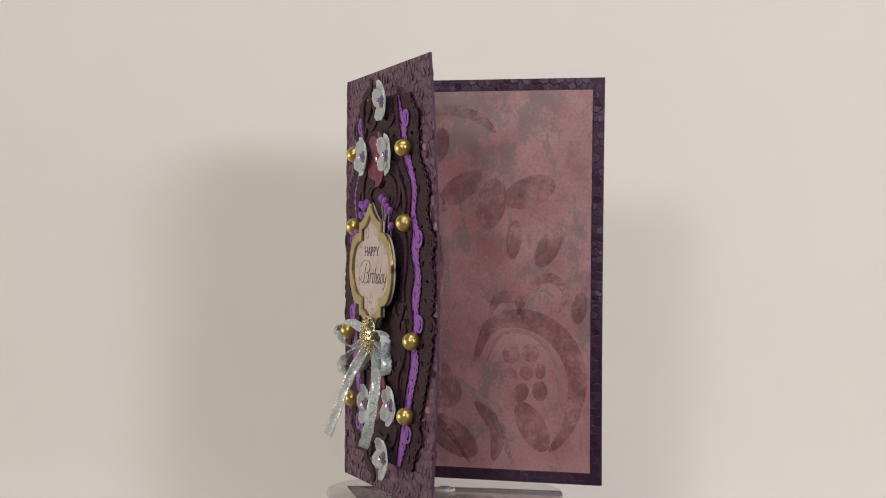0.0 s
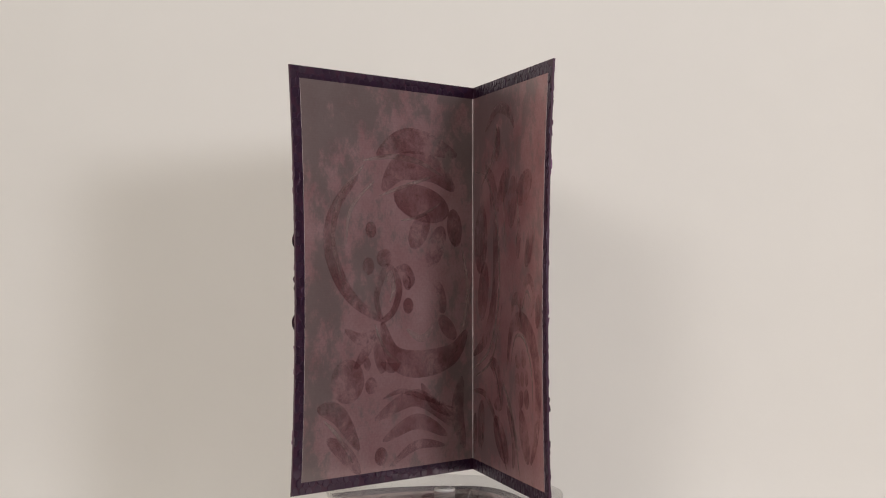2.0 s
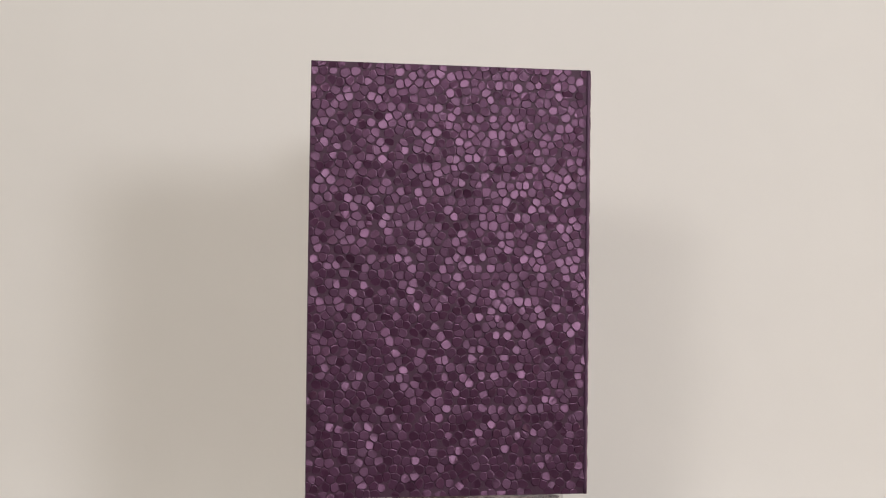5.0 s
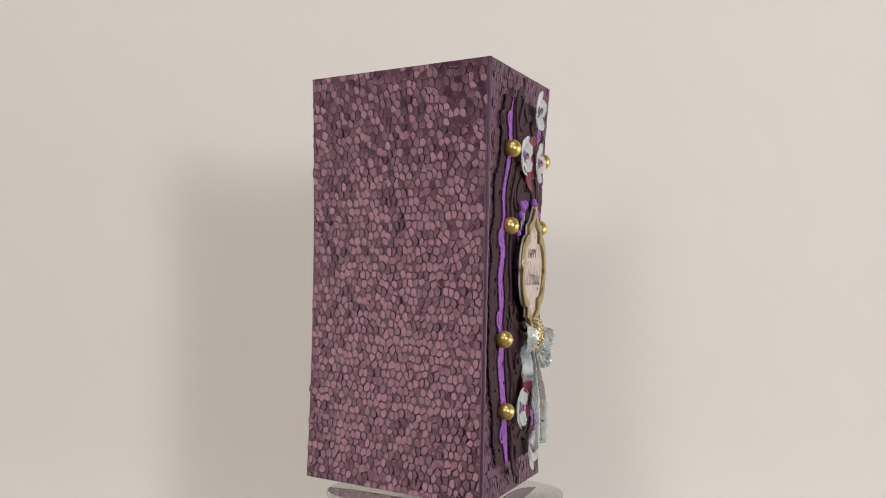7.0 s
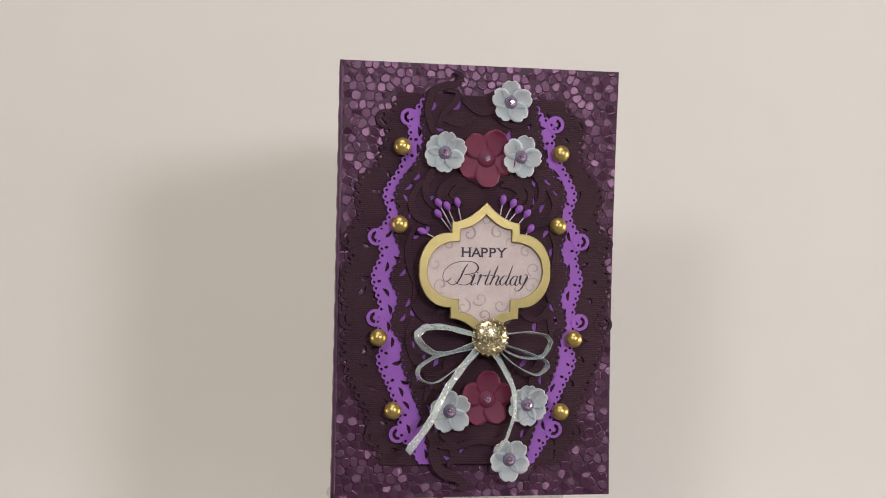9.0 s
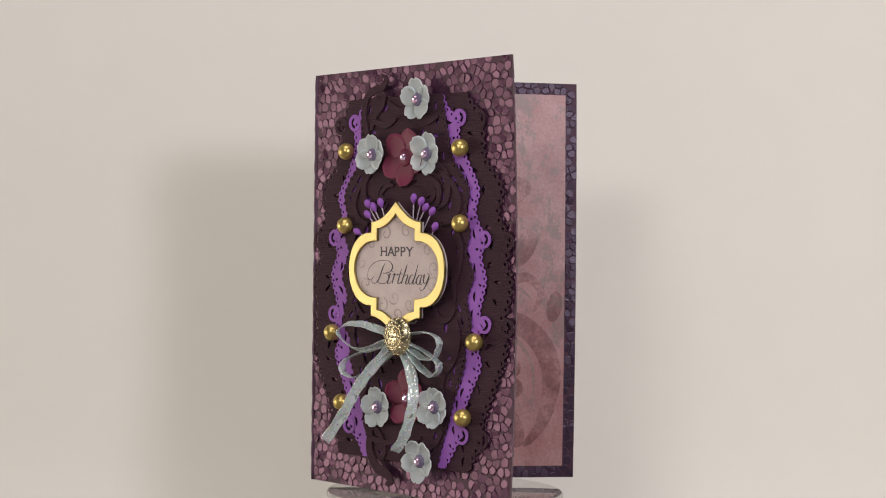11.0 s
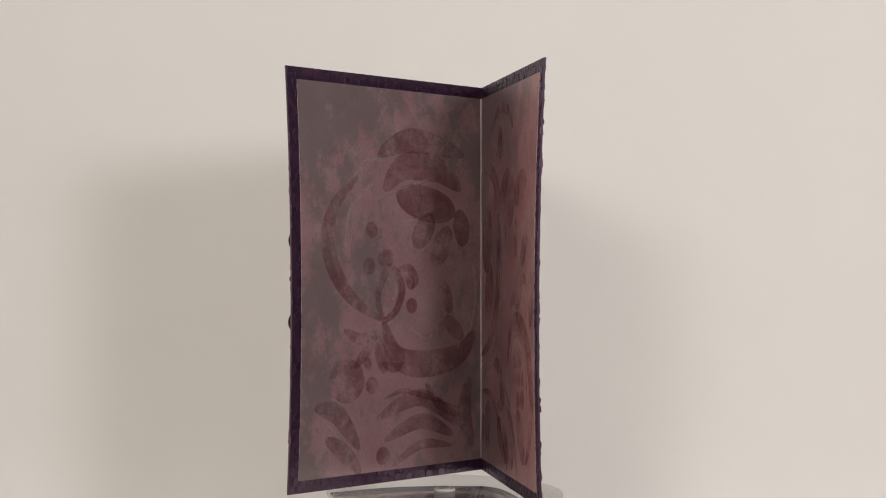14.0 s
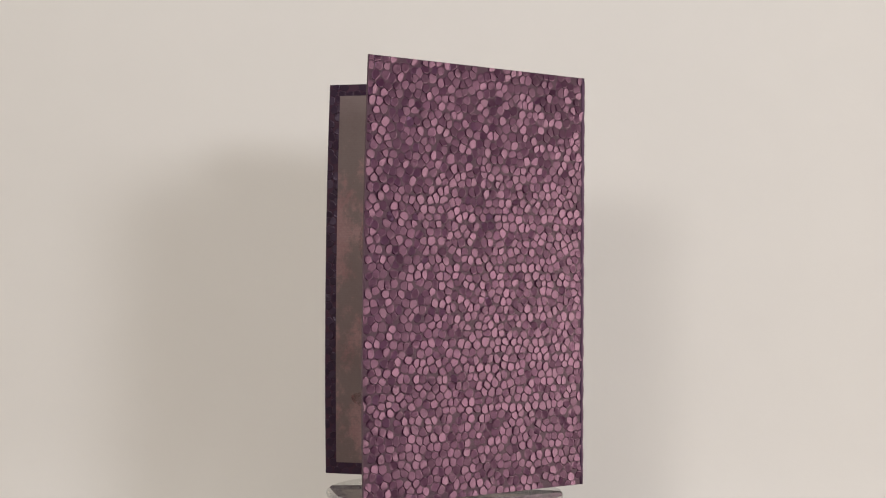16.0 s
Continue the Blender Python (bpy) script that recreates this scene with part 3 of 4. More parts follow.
def lace(name, left, right, n, thick, mat, label, big=True, seed=1, eye=0.7, period=3.3, depth=1.0):
    rng = random.Random(seed)
    le, ll = scallop_side(left, -1, period, depth)
    re, rl = scallop_side(right, 1, period, depth)
    loops = [le + re[::-1]]
    rim, taken = le[::2] + re[::2], []

    def hole(x, y, r, k, squash=1.0, turn=0.0):
        """Adds a hole where it keeps clear of the rim and of other holes."""
        clear = r if squash > 0.6 else r * 1.02
        if not 19 < y < 185 or any(math.hypot(x - a, y - b) < clear + 0.35 for a, b in rim) or any(math.hypot(x - a, y - b) < clear + c + 0.25 for a, b, c in taken):
            return
        taken.append((x, y, clear))
        loops.append(circle(x, y, r, k, squash, turn) if squash > 0.6 else leaf_hole(x, y, r, squash * 0.8, turn, 0.25))

    for eyes in (ll, rl):
        for x, y, nx, ny in eyes:
            hole(x - nx * 0.5, y - ny * 0.5, eye, 7)
        for k, (x, y, nx, ny) in enumerate(eyes):
            lean = math.atan2(ny, nx) + rng.uniform(-0.35, 0.35)
            if k % 3 == 1:
                hole(x - nx * 4.2, y - ny * 4.2, 2.6, 10, 0.42, lean + math.pi / 2)
            elif k % 3 == 2 and not big:
                hole(x - nx * 2.9, y - ny * 2.9, 1.0, 8, 0.7, lean)
            if k % 4 == 0:
                hole(x - nx * 9.5, y - ny * 9.5, 2.6, 10, 0.5, lean + 0.9)
            elif k % 4 == 2:
                hole(x - nx * 8.0, y - ny * 8.0, 2.2, 10, 0.5, lean - 0.6)
            if big and k % 5 == 0:
                hole(x - nx * 15, y - ny * 15, 3.0, 12, 0.5, lean + 1.2)
    bm = filled(loops, thick, FRONT, n)
    return part(name, bm, mat, CARD, label)


DARK_L = [(29.4, 189), (23.8, 179), (22.2, 169), (17.7, 155), (10.7, 149), (8.7, 141), (10.4, 132), (6.9, 126), (5.8, 118), (7.0, 111), (3.4, 105), (3.0, 92), (6.5, 83),
          (4.0, 76), (4.6, 64), (9.4, 51), (15.5, 40), (16.2, 33), (19.8, 26), (23.7, 16)]
DARK_R = [(105.6, 188), (112.7, 181), (117.2, 172), (118, 158), (126.2, 148), (128.6, 142), (126.0, 133), (129.2, 126), (132.5, 118), (130.6, 110), (133.6, 102), (131.4, 90),
          (128.0, 84), (131.2, 76), (130.2, 69), (124.1, 53), (119, 42), (117.6, 35), (117, 29), (109.5, 15)]
LILAC_L = [(41.7, 189), (38.3, 185), (32.8, 175.5), (33, 166), (28.3, 153), (21.6, 142), (24.2, 132), (18.8, 122.6), (20.8, 113), (16.8, 103), (20.9, 89), (19.2, 83), (22.3, 72),
           (20.1, 64), (26, 51), (30.8, 39), (31.3, 30), (37.9, 22), (41.2, 16)]
LILAC_R = [(92.8, 188), (96.6, 181), (103.4, 175), (103, 167), (108.9, 155.5), (115.1, 143.5), (112.8, 133), (117.8, 122), (116.4, 112), (119.2, 102), (115.5, 88), (118.2, 82), (113, 75),
           (116.6, 64), (110.7, 51), (105.4, 39), (105.6, 32), (99.4, 21), (95.3, 15.5)]
TOP_L = [(40.8, 189), (38.5, 178), (39.6, 166), (35.8, 156), (29.6, 148), (26.8, 141), (29.2, 131), (27.0, 123), (30.2, 114),
         (25.6, 103), (29.4, 93), (26.4, 81), (31.8, 72), (31.6, 64), (36.6, 51), (41.6, 38), (44.4, 27), (46.8, 16)]
TOP_R = [(93.6, 188), (94.6, 180), (97.2, 168), (99.6, 158), (105.8, 150), (109.8, 143), (107.6, 133), (110.2, 125), (107.8, 115),
         (112.4, 104.5), (108.2, 94), (111.2, 82), (107.5, 72), (107.6, 64), (102.6, 51), (98.0, 37), (94.6, 27), (91.6, 15.5)]
DARK_MAT = lace("lace_mat", DARK_L, DARK_R, 0.9, 0.5, PLUM, "dark plum die-cut lace mat with scalloped edges", seed=2, eye=0.85, period=4.3, depth=1.5)
LILAC_MAT = lace("lace_mat", LILAC_L, LILAC_R, 1.8, 0.5, LILAC, "bright lilac die-cut lace mat", big=False, seed=5)
lace("lace_mat", TOP_L, TOP_R, 2.7, 0.5, PLUM, "dark plum die-cut lace top layer", seed=9, eye=0.5)

for s, z in ((32.6, 177.5), (18.4, 121.5), (18.6, 84), (30.4, 30), (103.9, 176.5), (118.4, 121), (118.8, 82.5), (106.4, 31.5)):
    flip = 1 if s < 70 else -1
    ring = [circle(s, z, 4.3, 22, 0.95), hook_hole(s, z, 2.7, radians(100 if s < 70 else 80), flip)]
    part("lace_loop", filled(ring, 0.5, FRONT, 2.0, (2, 2)), LILAC, LILAC_MAT, "round lilac lace loop")
    far = s - flip * (11.2 if abs(s - 69) < 40 else 12.4)
    ring = [circle(far, z - 1, 4.5, 22), hook_hole(far, z - 1, 2.9, radians(100 if s < 70 else 80), flip)]
    part("lace_loop", filled(ring, 0.5, FRONT, 1.1, (2, 2)), PLUM, DARK_MAT, "round dark plum lace loop")


def band(path, wide, n, thick=0.45):
    """A tapered curved strip on the front cover along (s, z) points."""
    pts = rounded(path, 6)
    left, right = [], []
    for i, (x, y) in enumerate(pts):
        a, b = pts[max(i - 1, 0)], pts[min(i + 1, len(pts) - 1)]
        tx, ty = b[0] - a[0], b[1] - a[1]
        d = math.hypot(tx, ty) or 1
        w = wide * (0.25 + 0.75 * math.sin(math.pi * min(1, 0.12 + 0.88 * i / (len(pts) - 1))) ** 0.7) / 2
        left.append((x - ty / d * w, y + tx / d * w))
        right.append((x + ty / d * w, y - tx / d * w))
    return filled([left + right[::-1]], thick, FRONT, n, (3, 3), 0.22)


SCROLLS = [([(44, 170), (41.0, 180), (43, 189), (49, 192.5), (54.5, 193.5), (56.8, 197.5), (53.5, 199)], 3.2),
           ([(46, 173), (49, 180), (54, 185), (55, 190), (50, 190)], 2.6),
           ([(48, 31), (47, 20), (52, 12), (59, 9.5), (62.4, 6.2), (59, 4.4)], 4.4),
           ([(50, 31), (55, 26), (57, 19), (54, 15)], 3.0),
           ([(68.5, 146), (62, 150), (54, 149), (48, 144), (49, 137), (55, 135.5), (58, 139)], 2.6),
           ([(70, 146), (77, 150), (85, 149.5), (91.5, 145), (91, 138), (85.5, 136), (82, 139.5)], 2.6),
           ([(62, 146.5), (57, 146), (53, 142), (56, 139.5)], 1.8), ([(77, 146.5), (82, 146.5), (86.5, 143), (83, 140.5)], 1.8),
           ([(58, 186), (66, 181), (74, 182), (78, 178)], 3.0), ([(60, 24), (68, 27), (76, 26), (82, 29)], 3.0)]
HALF_SCROLLS = [([(64, 152), (56, 156.5), (46, 154), (41, 147), (42, 139), (47, 135)], 3.4), ([(60, 148.5), (53, 147), (50, 142), (53, 138.5), (57, 140)], 2.6),
                ([(44, 128), (37, 131), (34, 138), (37, 145), (42, 150)], 2.8), ([(36, 126), (33, 118), (34, 108), (37, 100), (36, 92)], 2.6),
                ([(36, 90), (41, 84), (47, 85), (49, 90), (45, 92)], 2.4), ([(36, 84), (34, 74), (38, 64), (46, 58), (52, 60)], 2.8),
                ([(40, 66), (44, 54), (42, 44)], 2.4), ([(60, 84), (54, 88), (48, 86)], 2.2), ([(62, 62), (56, 66), (52, 62), (55, 57)], 2.4),
                ([(43, 33), (48, 26), (58, 24), (66, 27)], 2.6), ([(47, 178), (56, 175), (64, 178)], 2.6)]
for path, wide in SCROLLS + HALF_SCROLLS + [([(138.4 - x, y) for x, y in path], wide) for path, wide in HALF_SCROLLS]:
    part("scroll", band(path, wide + 0.5, 3.22, 1.0), PLUM, CARD, "dark plum die-cut scroll")


lining_fold()


# ---- pearls, flowers, stamens ----
def ball(bm, c, r, u=14, v=9, squash=1.0, axis=None):
    made = bmesh.ops.create_uvsphere(bm, u_segments=u, v_segments=v, radius=r)["verts"]
    turn = axis.to_track_quat("Z", "Y").to_matrix().to_4x4() if axis else Matrix()
    m = Matrix.Translation(c) @ turn @ Matrix.Diagonal((1, 1, squash, 1))
    bmesh.ops.transform(bm, matrix=m, verts=made)


OUT = (FRONT(70, 100, 1) - FRONT(70, 100, 0)).normalized()
for s, z in ((29.1, 163.6), (106.3, 162.6), (28.6, 127.5), (106, 128.3), (19.8, 74.9), (115.1, 74.6), (27.3, 41.2), (109, 40.1)):
    bm = bmesh.new()
    ball(bm, FRONT(s, z, 4.7), 0.0041, 20, 14)
    part("pearl", bm, PEARL, CARD, "round gold pearl", True)


def petal_flower(s, z, n, r, petals, mat, turn, label, wide=0.56, lift=1.8, seed=0, notch=0.0, cup=0.77):
    rng = random.Random(seed)
    bm = bmesh.new()
    ball(bm, FRONT(s, z, n + 0.2), r * 0.00034, 12, 6, 0.3, OUT)
    heart = part("flower", bm, SMOKE if mat is VELLUM else mat, CARD, label, True)
    for k in range(petals):
        a0 = radians(turn) + 6.2832 * k / petals + rng.uniform(-0.06, 0.06)
        size, up = r * rng.uniform(0.94, 1.05), lift * rng.uniform(0.7, 1.3)
        bm = bmesh.new()
        rows = []
        for i in range(8):
            f = i / 7
            along = size * (0.06 + 0.94 * (0.5 - 0.5 * math.cos(math.pi * f)))
            half = max(size * 0.07 * (1 - f), wide * size * math.sqrt(max(0.0, 1 - (abs(along / size - 0.56) / 0.46) ** (2.6 if notch else 2))))
            row = []
            for j in range(-3, 4):
                g = j / 3
                across = half * g
                dip = notch * size * f ** 3 * max(0.0, 1 - abs(g) * 1.6)
                h = n + 0.12 * (k % 2) + up * f ** 2 - cup * math.sin(math.pi * f) * (1 - g * g) + 0.2
                row.append(bm.verts.new(FRONT(s + (along - dip) * math.cos(a0) - across * math.sin(a0), z + (along - dip) * math.sin(a0) + across * math.cos(a0), h)))
            rows.append(row)
        for a, b in zip(rows, rows[1:]):
            for j in range(6):
                bm.faces.new((a[j], a[j + 1], b[j + 1], b[j]))
        bmesh.ops.recalc_face_normals(bm, faces=bm.faces)
        bmesh.ops.solidify(bm, geom=bm.faces[:], thickness=0.00025)
        part("petal", bm, mat, heart, "", True)
    bm = bmesh.new()
    rings = [[bm.verts.new((r * math.cos(6.2832 * (k + o) / 8), r * math.sin(6.2832 * (k + o) / 8), h)) for k in range(8)]
             for r, h, o in ((0.0019, -0.0005, 0.0), (0.0019, 0.0, 0.0), (0.0014, 0.0007, 0.5), (0.0007, 0.0010, 0.0))]
    bm.faces.new(rings[0][::-1])
    bm.faces.new(rings[-1])
    for a, b in zip(rings, rings[1:]):
        for k in range(8):
            bm.faces.new((a[k], a[(k + 1) % 8], b[k]))
            bm.faces.new((a[(k + 1) % 8], b[(k + 1) % 8], b[k]))
    bmesh.ops.recalc_face_normals(bm, faces=bm.faces)
    bmesh.ops.split_edges(bm, edges=bm.edges[:])
    g = bm.verts[:]
    bmesh.ops.transform(bm, matrix=Matrix.Translation(FRONT(s, z, n + 1.9)) @ OUT.to_track_quat("Z", "Y").to_matrix().to_4x4(), verts=g)
    part("gem", bm, GEM, heart, "faceted pink rhinestone")


WHITES = ((80.4, 185.9, 90), (49.2, 161.3, 25), (86.2, 160.4, 70), (54.3, 40.9, 100), (92.1, 43.7, 90), (83.6, 18.0, 50))
for k, (s, z, turn) in enumerate(WHITES):
    petal_flower(s, z, 5.9, 9.7, 6 if k in (1, 4) else 5, VELLUM, turn, "frosted white vellum flower with a rhinestone", 0.48, 2.0, k, 0.06)
petal_flower(69.8, 159.5, 3.6, 13.8, 5, WINE, 60, "wine red vellum flower with a rhinestone", 0.46, 2.2, 20, 0.0, 0.25)
petal_flower(72.6, 46.3, 3.8, 13.2, 5, WINE, 90, "wine red vellum flower with a rhinestone", 0.46, 2.2, 21, 0.0, 0.25)


STAMENS = (((46.7, 137.6), (54, 126)), ((50.8, 136.2), (56, 126)), ((55.6, 138.1), (59, 126)), ((46.6, 132.6), (54, 124)), ((39.3, 124.4), (49, 120)),
           ((77.9, 139.8), (76, 127)), ((82.8, 138.3), (77, 126)), ((85.6, 135.5), (78, 126)), ((89.8, 133.7), (82, 124)), ((91.6, 126.6), (87, 120)))
for (s, z), (s1, z1) in STAMENS:
    d = (FRONT(s, z, 6) - FRONT(s1, z1, 5)).normalized()
    bm = bmesh.new()
    tube(bm, [FRONT(s1, z1, 4.6), FRONT((s + s1) / 2, (z + z1) / 2, 5.6), FRONT(s, z, 6.2)], 0.0003)
    st = part("stamen", bm, THREAD, CARD, "flower stamen with a lilac bud")
    bm = bmesh.new()
    ball(bm, FRONT(s, z, 6.2), 0.00165, 12, 8, 1.6, d)
    for v in bm.verts:
        k = (v.co - FRONT(s, z, 6.2)).dot(d) / 0.0026
        v.co = v.co + ((FRONT(s, z, 6.2) + d * (v.co - FRONT(s, z, 6.2)).dot(d)) - v.co) * max(0, -k) * 0.55
    part("bud", bm, LILAC, st, "lilac stamen bud", True)


# ---- the greeting tag ----
def tag_shape(shrink=0.0):
    """The ogee outline about (0, 0): points above and below, lobes to both sides."""
    w, h, sx, sy, ly = 32.0 - shrink, 32.0 - shrink * 1.5, 16.5 - shrink, 22.4 - shrink * 0.8, 17.4 - shrink
    quarter = []
    for k in range(9):
        t = k / 8
        x = sx * t
        y = h - (h - sy) * (1 - (1 - t) ** 1.9)
        quarter.append((x, y))
    quarter.append((sx, ly))
    for k in range(1, 13):
        a = math.pi / 2 * (1 - k / 12)
        quarter.append((sx + 1.0 + (w - sx - 1.0) * math.cos(a) ** 0.95 if k < 12 else w, ly * math.sin(a) ** 0.95 if k < 12 else 0.0))
    right = quarter + [(x, -y) for x, y in quarter[-2::-1]]
    return right + [(-x, y) for x, y in right[-2:0:-1]]


def moved(loop, s, z):
    return [(x + s, y + z) for x, y in loop]


TAG_S, TAG_Z = 69.2, 106.7
FLAT_AT = lambda s, z, n: FRONT(TAG_S, TAG_Z, n) + (FRONT(TAG_S + 1, TAG_Z, 0) - FRONT(TAG_S, TAG_Z, 0)) * (s - TAG_S) + (
    FRONT(TAG_S, TAG_Z + 1, 0) - FRONT(TAG_S, TAG_Z, 0)) * (z - TAG_Z)
bm = filled([moved(tag_shape(0.2), TAG_S, TAG_Z)], 0.9, FLAT_AT, 7.2, (2, 2))
TAG = part("greeting_tag", bm, CREAM, CARD, "cream printed greeting tag with a gold frame")
bm = filled([moved(tag_shape(0), TAG_S, TAG_Z), moved(tag_shape(4.0), TAG_S, TAG_Z)], 1.5, FLAT_AT, 8.12, (2, 2), 0.3)
part("tag_frame", bm, GOLD, TAG, "gold ogee frame with stepped corners")
bm = filled([moved(tag_shape(5.0), TAG_S, TAG_Z)], 4.0, FLAT_AT, 3.2, (2, 2))
part("foam_pad", bm, DEEP, TAG, "dark foam pad under the tag")


def pen(bm, points, thin=0.15, thick=0.44, n=8.19):
    """A pen stroke on the tag that swells where it runs downwards."""
    pts = rounded(points, 7)
    prev = None
    for i, (x, y) in enumerate(pts):
        a, b = pts[max(i - 1, 0)], pts[min(i + 1, len(pts) - 1)]
        tx, ty = b[0] - a[0], b[1] - a[1]
        d = math.hypot(tx, ty) or 1
        w = thin + (thick - thin) * max(0.0, -ty / d) ** 2 * min(1.0, 4 * i / len(pts), 4 * (1 - i / len(pts)) + 0.2)
        q = [bm.verts.new(FLAT_AT(x - ty / d * w, y + tx / d * w, n)), bm.verts.new(FLAT_AT(x + ty / d * w, y - tx / d * w, n))]
        if prev:
            bm.faces.new((prev[0], prev[1], q[1], q[0]))
        prev = q


# the word Birthday in a slanted script, letter by letter, in tenths of a millimetre from the tag's centre
BIRTHDAY = {
    "B": [[(-80, 32), (-98, 7), (-116, -32), (-135, -60), (-160, -68), (-182, -52)],
          [(-160, -36), (-176, -50), (-195, -50), (-202, -28), (-190, 4), (-155, 30), (-105, 42), (-55, 38), (-32, 16), (-44, -8), (-76, -18), (-98, -20)],
          [(-76, -18), (-58, -32), (-64, -54), (-92, -68), (-126, -64), (-142, -50)]],
    "i": [[(-60, -28), (-48, -20), (-64, -62), (-56, -68), (-40, -56)], [(-36, -8), (-33, -12)]],
    "r": [[(-30, -28), (-18, -20), (-36, -68)], [(-30, -46), (-16, -27), (0, -22), (3, -28)]],
    "t": [[(28, 4), (12, -38), (4, -60), (10, -68), (26, -58)], [(4, -21), (40, -21)]],
    "h": [[(66, 26), (46, -22), (26, -68)], [(36, -44), (52, -27), (66, -24), (68, -34), (56, -60), (62, -68), (78, -57)]],
    "d": [[(110, -25), (94, -25), (78, -44), (77, -62), (90, -66), (106, -46)], [(138, 28), (116, -32), (104, -58), (109, -68), (122, -58)]],
    "a": [[(160, -25), (144, -25), (128, -44), (127, -62), (140, -66), (156, -46)], [(163, -22), (150, -58), (156, -68), (170, -56)]],
    "y": [[(168, -30), (178, -21), (172, -48), (180, -62), (192, -54), (204, -30)], [(196, -14), (208, -20), (206, -38), (192, -64), (176, -86), (158, -94), (148, -86), (152, -78)]],
}


def serif_word(text, places, size, z, stretch, bar):
    """A word in upright letters with thin bars added at the ends of the stems."""
    whole = bmesh.new()
    feet = {"H": ("lb", "rb", "lt", "rt"), "A": ("lb", "rb"), "P": ("lb", "lt"), "Y": ("cb", "lt", "rt")}
    for letter, s0 in zip(text, places):
        cu = bpy.data.curves.new("words", "FONT")
        cu.body, cu.size, cu.extrude, cu.offset = letter, size, 0.03, 0.085
        ob = bpy.data.objects.new("words", cu)
        me = bpy.data.meshes.new_from_object(ob)
        bpy.data.objects.remove(ob)
        xs, ys = [v.co.x for v in me.vertices], [v.co.y for v in me.vertices]
        whole.from_mesh(me)
        whole.verts.ensure_lookup_table()
        for v in whole.verts[-len(me.vertices):]:
            v.co = FLAT_AT(s0 + (v.co.x - min(xs)) * stretch, z + v.co.y, 8.16 + v.co.z)
        wide, high = (max(xs) - min(xs)) * stretch, max(ys)
        for f in feet[letter]:
            x = s0 + {"l": 0.35, "r": wide - 0.35, "c": wide / 2}[f[0]]
            y = z + (0.12 if f[1] == "b" else high - 0.12)
            q = [FLAT_AT(x + a * bar, y + b * 0.15, 8.2) for a, b in ((-1, -1), (1, -1), (1, 1), (-1, 1))]
            whole.faces.new([whole.verts.new(p) for p in q])
    return whole


part("lettering", serif_word("HAPPY", (57.9, 62.4, 67.3, 71.3, 74.9), 6.3, 113.0, 1.12, 0.85), INK, TAG, "dark printed word HAPPY")
for letter, strokes in BIRTHDAY.items():
    bm = bmesh.new()
    for path in strokes:
        pen(bm, [(TAG_S + x / 10, TAG_Z + y / 10) for x, y in path])
    bmesh.ops.recalc_face_normals(bm, faces=bm.faces)
    part("lettering", bm, INK, TAG, "dark script letter of the word Birthday")

# faint damask curls printed on the tag
rng = random.Random(12)
for x, y, turn, flip in ((-17, 12, 0.4, 1), (-8, 17, 2.2, -1), (6, 18, 0.9, 1), (13, 13, 3.8, -1), (20, 9, 1.2, 1), (24, 1, 4.4, -1), (-24, 3, 2.0, 1), (-21, -7, 5.0, -1),
                         (16, -11, 2.6, 1), (8, -16, 0.2, -1), (-2, -13, 3.6, 1), (-10, -17, 1.4, -1), (0, -21, 5.4, 1), (11, -22, 2.9, 1), (0, 24, 1.6, -1), (23, -7, 0.5, 1)):
    bm = bmesh.new()
    size = rng.uniform(3.0, 4.4)
    spiral = [(turn + flip * a * 0.62, size * (1 - a / 13)) for a in range(12)]
    pen(bm, [(TAG_S + x + r * math.cos(a), TAG_Z + y + r * math.sin(a)) for a, r in spiral], 0.35, 0.55, 8.15)
    part("printed_curl", bm, TAG_PRINT, TAG, "faint taupe printed curl")


# ---- button and bow ----
def button(s, z):
    base = FRONT(s, z, 9.2)
    turn = Matrix.Translation(base) @ OUT.to_track_quat("Z", "Y").to_matrix().to_4x4()
    bm = bmesh.new()
    lathe(bm, [(0, 0), (0.0084, 0), (0.0090, 0.0006), (0.0088, 0.0013), (0.0078, 0.0024), (0.006, 0.0036), (0.0035, 0.0044), (0, 0.0046)], 40)
    bm.transform(turn)
    b = part("button", bm, ANTIQUE, CARD, "domed antique gold filigree button", True)
    for count, radius, high, r in ((22, 0.0084, 0.0016, 0.00062), (14, 0.0064, 0.0034, 0.00075), (9, 0.0040, 0.0043, 0.0007), (6, 0.0021, 0.0047, 0.00055), (1, 0, 0.005, 0.0009)):
        bm = bmesh.new()
        for k in range(count):
            a = 6.2832 * k / count
            c = Vector((radius * math.cos(a), radius * math.sin(a), high))
            ball(bm, c, r, 8, 5)
            if count == 14:
                m = bmesh.ops.create_cone(bm, segments=8, radius1=0.0010, radius2=0.0007, depth=0.0004)["verts"]
                bmesh.ops.transform(bm, matrix=Matrix.Translation(Vector((0.0075 * math.cos(a + 0.22), 0.0075 * math.sin(a + 0.22), 0.0025))), verts=m)
        bm.transform(turn)
        part("bead_ring", bm, ANTIQUE, b, "ring of raised gold beads", True)
    bm = bmesh.new()
    for r, h in ((0.0053, 0.00395), (0.0031, 0.0046)):
        pts = [Vector((r * math.cos(6.2832 * k / 32), r * math.sin(6.2832 * k / 32), h)) for k in range(33)]
        tube(bm, pts, 0.00028)
    bm.transform(turn)
    part("wire_ring", bm, ANTIQUE, b, "raised gold wire rings", True)
    bm = bmesh.new()
    lathe(bm, [(0, -0.006), (0.003, -0.006), (0.003, 0), (0, 0)], 16)
    bm.transform(turn)
    part("shank", bm, ANTIQUE, b, "gold button shank")


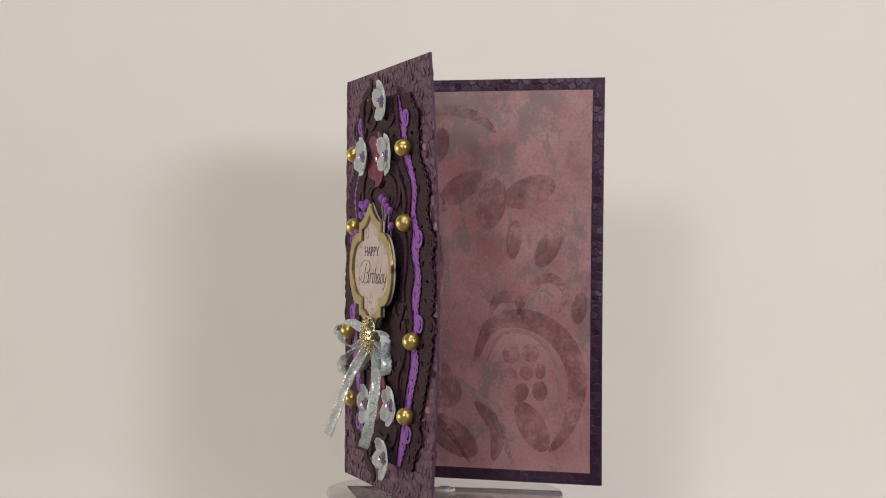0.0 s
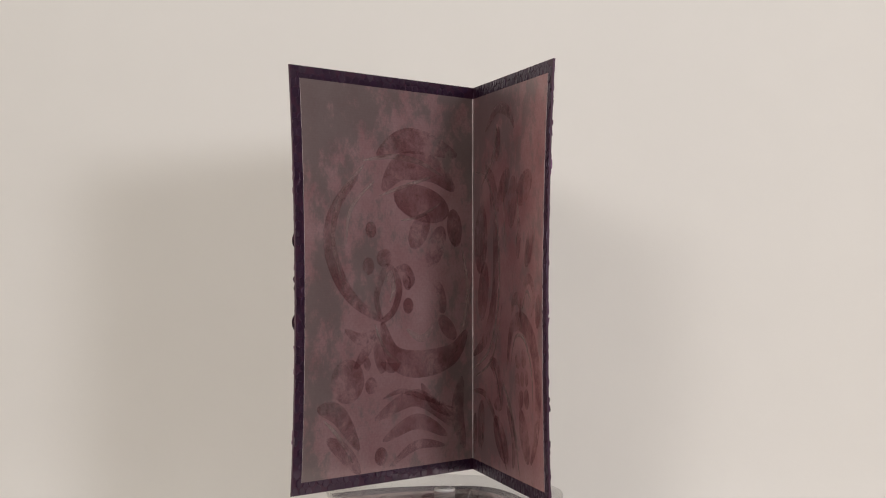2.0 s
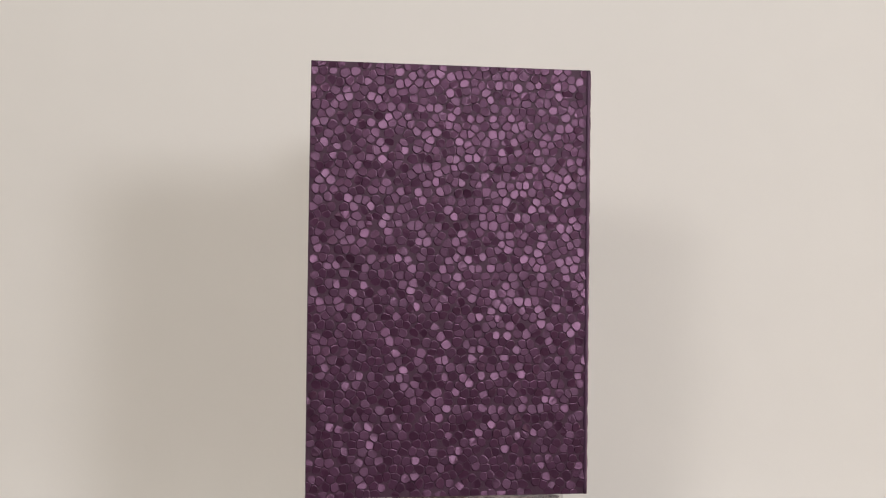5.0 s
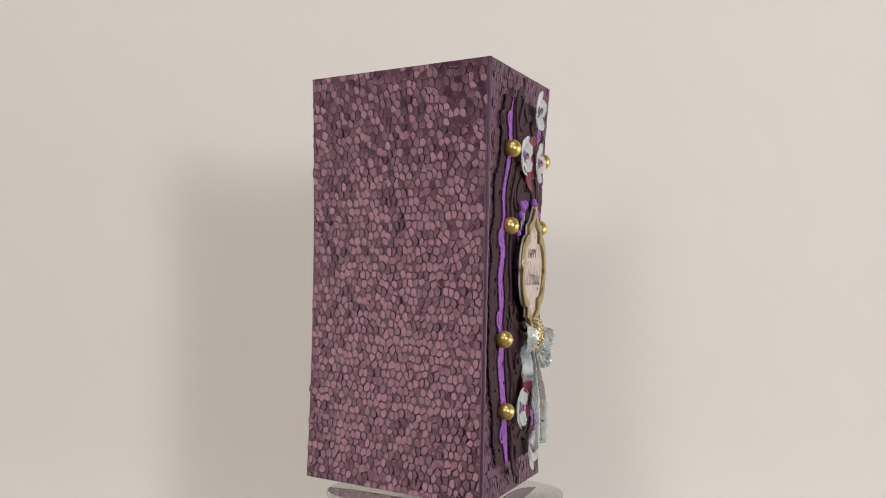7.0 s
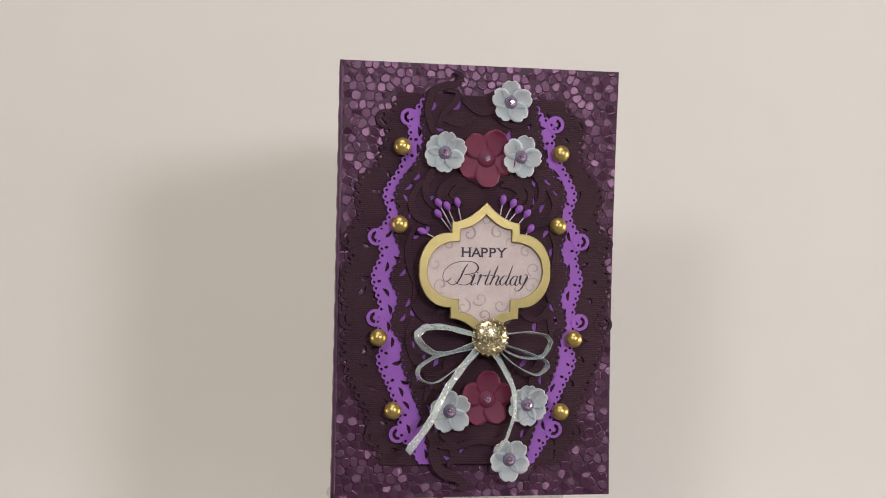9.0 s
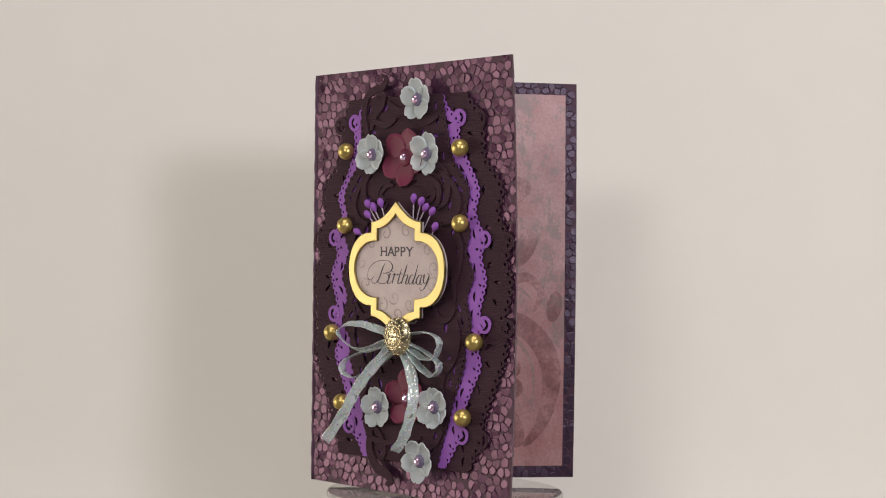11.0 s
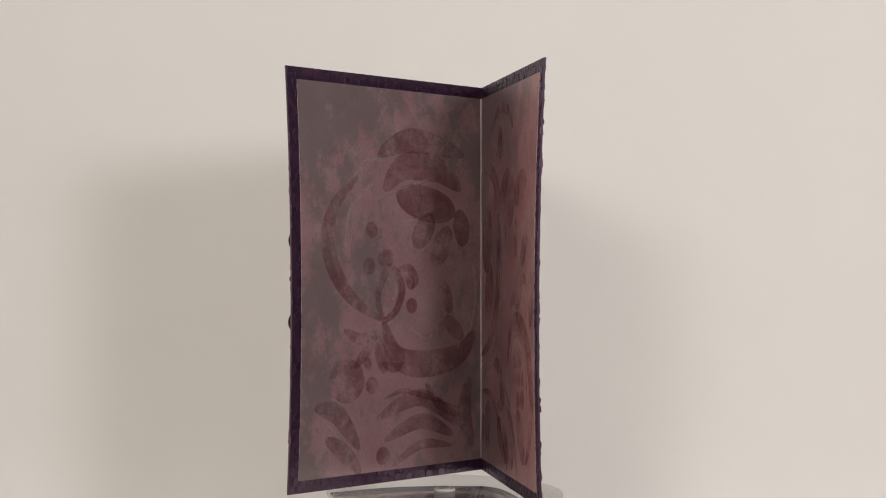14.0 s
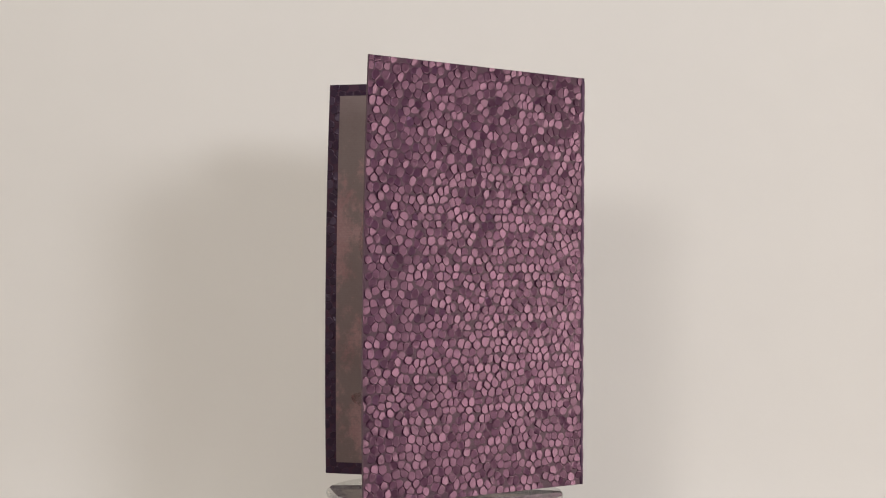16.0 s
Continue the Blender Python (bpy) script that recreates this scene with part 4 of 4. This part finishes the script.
button(72.0, 75.5)


def ribbon(points, wide, flat, label, seed=0):
    """A strip along (s, z, n) points. flat: 0 stands on edge (its width along n), 1 lies in the cover's plane."""
    pts = [FRONT(*p) for p in rounded(points, 7)]
    bm = bmesh.new()
    rows = []
    for i, p in enumerate(pts):
        d = (pts[min(i + 1, len(pts) - 1)] - pts[max(i - 1, 0)]).normalized()
        f = flat if isinstance(flat, (int, float)) else flat[0] + (flat[1] - flat[0]) * i / (len(pts) - 1)
        side = OUT.cross(d).normalized()
        across = (side * abs(f) + OUT * (1 - abs(f)) * (1 if f > 0 else -1)).normalized()
        across = (across - d * across.dot(d)).normalized()
        nrm = d.cross(across)
        row = []
        for j in range(7):
            g = j / 3 - 1
            edge = 0.00022 * math.sin(i * 1.3 + seed) if abs(g) > 0.9 else 0
            row.append(bm.verts.new(p + across * (wide * 0.0005 * g + edge * g) + nrm * (0.0004 * g * g + 0.00012 * math.sin(i * 0.9 + j))))
        rows.append(row)
    for a, b in zip(rows, rows[1:]):
        for j in range(6):
            bm.faces.new((a[j], a[j + 1], b[j + 1], b[j]))
    bmesh.ops.recalc_face_normals(bm, faces=bm.faces)
    bmesh.ops.solidify(bm, geom=bm.faces[:], thickness=0.0002)
    return part("ribbon_loop" if "loop" in label else "ribbon_tail", bm, ORGANZA, BOW, label, True)


bm = bmesh.new()
ball(bm, FRONT(72, 74, 7.5), 0.0042, 12, 8, 0.5, OUT)
BOW = part("bow", bm, ORGANZA, CARD, "iridescent white organza ribbon bow", True)
ribbon([(68, 75.5, 9), (53, 79.5, 11), (42, 80.2, 13), (36.4, 77, 15), (39.2, 71.9, 14), (49, 68, 11), (68, 74, 9)], 5.0, 0.35, "iridescent ribbon loop", 1)
ribbon([(68, 70.5, 8), (51, 67.7, 9), (39.8, 63.2, 12), (37.3, 58, 13), (44.5, 54.6, 12), (54, 59.5, 9), (69, 70, 8)], 5.0, 0.12, "iridescent ribbon loop", 2)
ribbon([(76, 77, 9), (90.7, 78.5, 11), (99.5, 76.7, 12), (101.3, 72.3, 12), (96.5, 66, 11), (85.5, 66.4, 9), (75, 72, 8)], 5.0, 0.14, "iridescent ribbon loop", 3)
ribbon([(75, 74, 8), (91.5, 68.6, 9), (99.8, 64.7, 11), (99.9, 60.7, 11), (94, 57.8, 10), (83.4, 63.3, 9), (75, 71, 8)], 5.0, 0.1, "iridescent ribbon loop", 4)
ribbon([(69, 73, 8), (56.6, 59.7, 12), (48.9, 49.3, 14.5), (42.5, 37.7, 16.5), (31.7, 23.6, 18.5)], 5.0, (-0.55, -0.6), "iridescent ribbon tail", 5)
ribbon([(73.5, 70, 8), (82, 55.5, 10), (84.1, 43.7, 12), (80.6, 30.5, 13), (74.8, 22.2, 13.5)], 5.0, (-0.5, -0.35), "iridescent ribbon tail", 6)


# ---- motion: card and turntable turn together, nearly evenly ----
def motions():
    drift = ((0, 0.54), (0.8, 1.05), (1.5, 1.3), (2.2, 1.1), (3.5, 0.0), (5, -0.35), (6.4, -0.63), (7, -0.93), (8, -1.45), (9, -1.9), (9.6, -1.75), (11.4, 0.0), (12.5, 1.2),
             (14.5, 1.4), (16, 0.77))
    ts = [k * 0.5 for k in range(33)]
    lag = np.interp(ts, [d[0] for d in drift], [d[1] for d in drift])
    rows = [(t, pose(0, 0, 0, 0, 0, -30.338 * t + float(g))) for t, g in zip(ts, lag)]
    walk(CARD, rows)
    walk(TURNTABLE, rows)


motions()
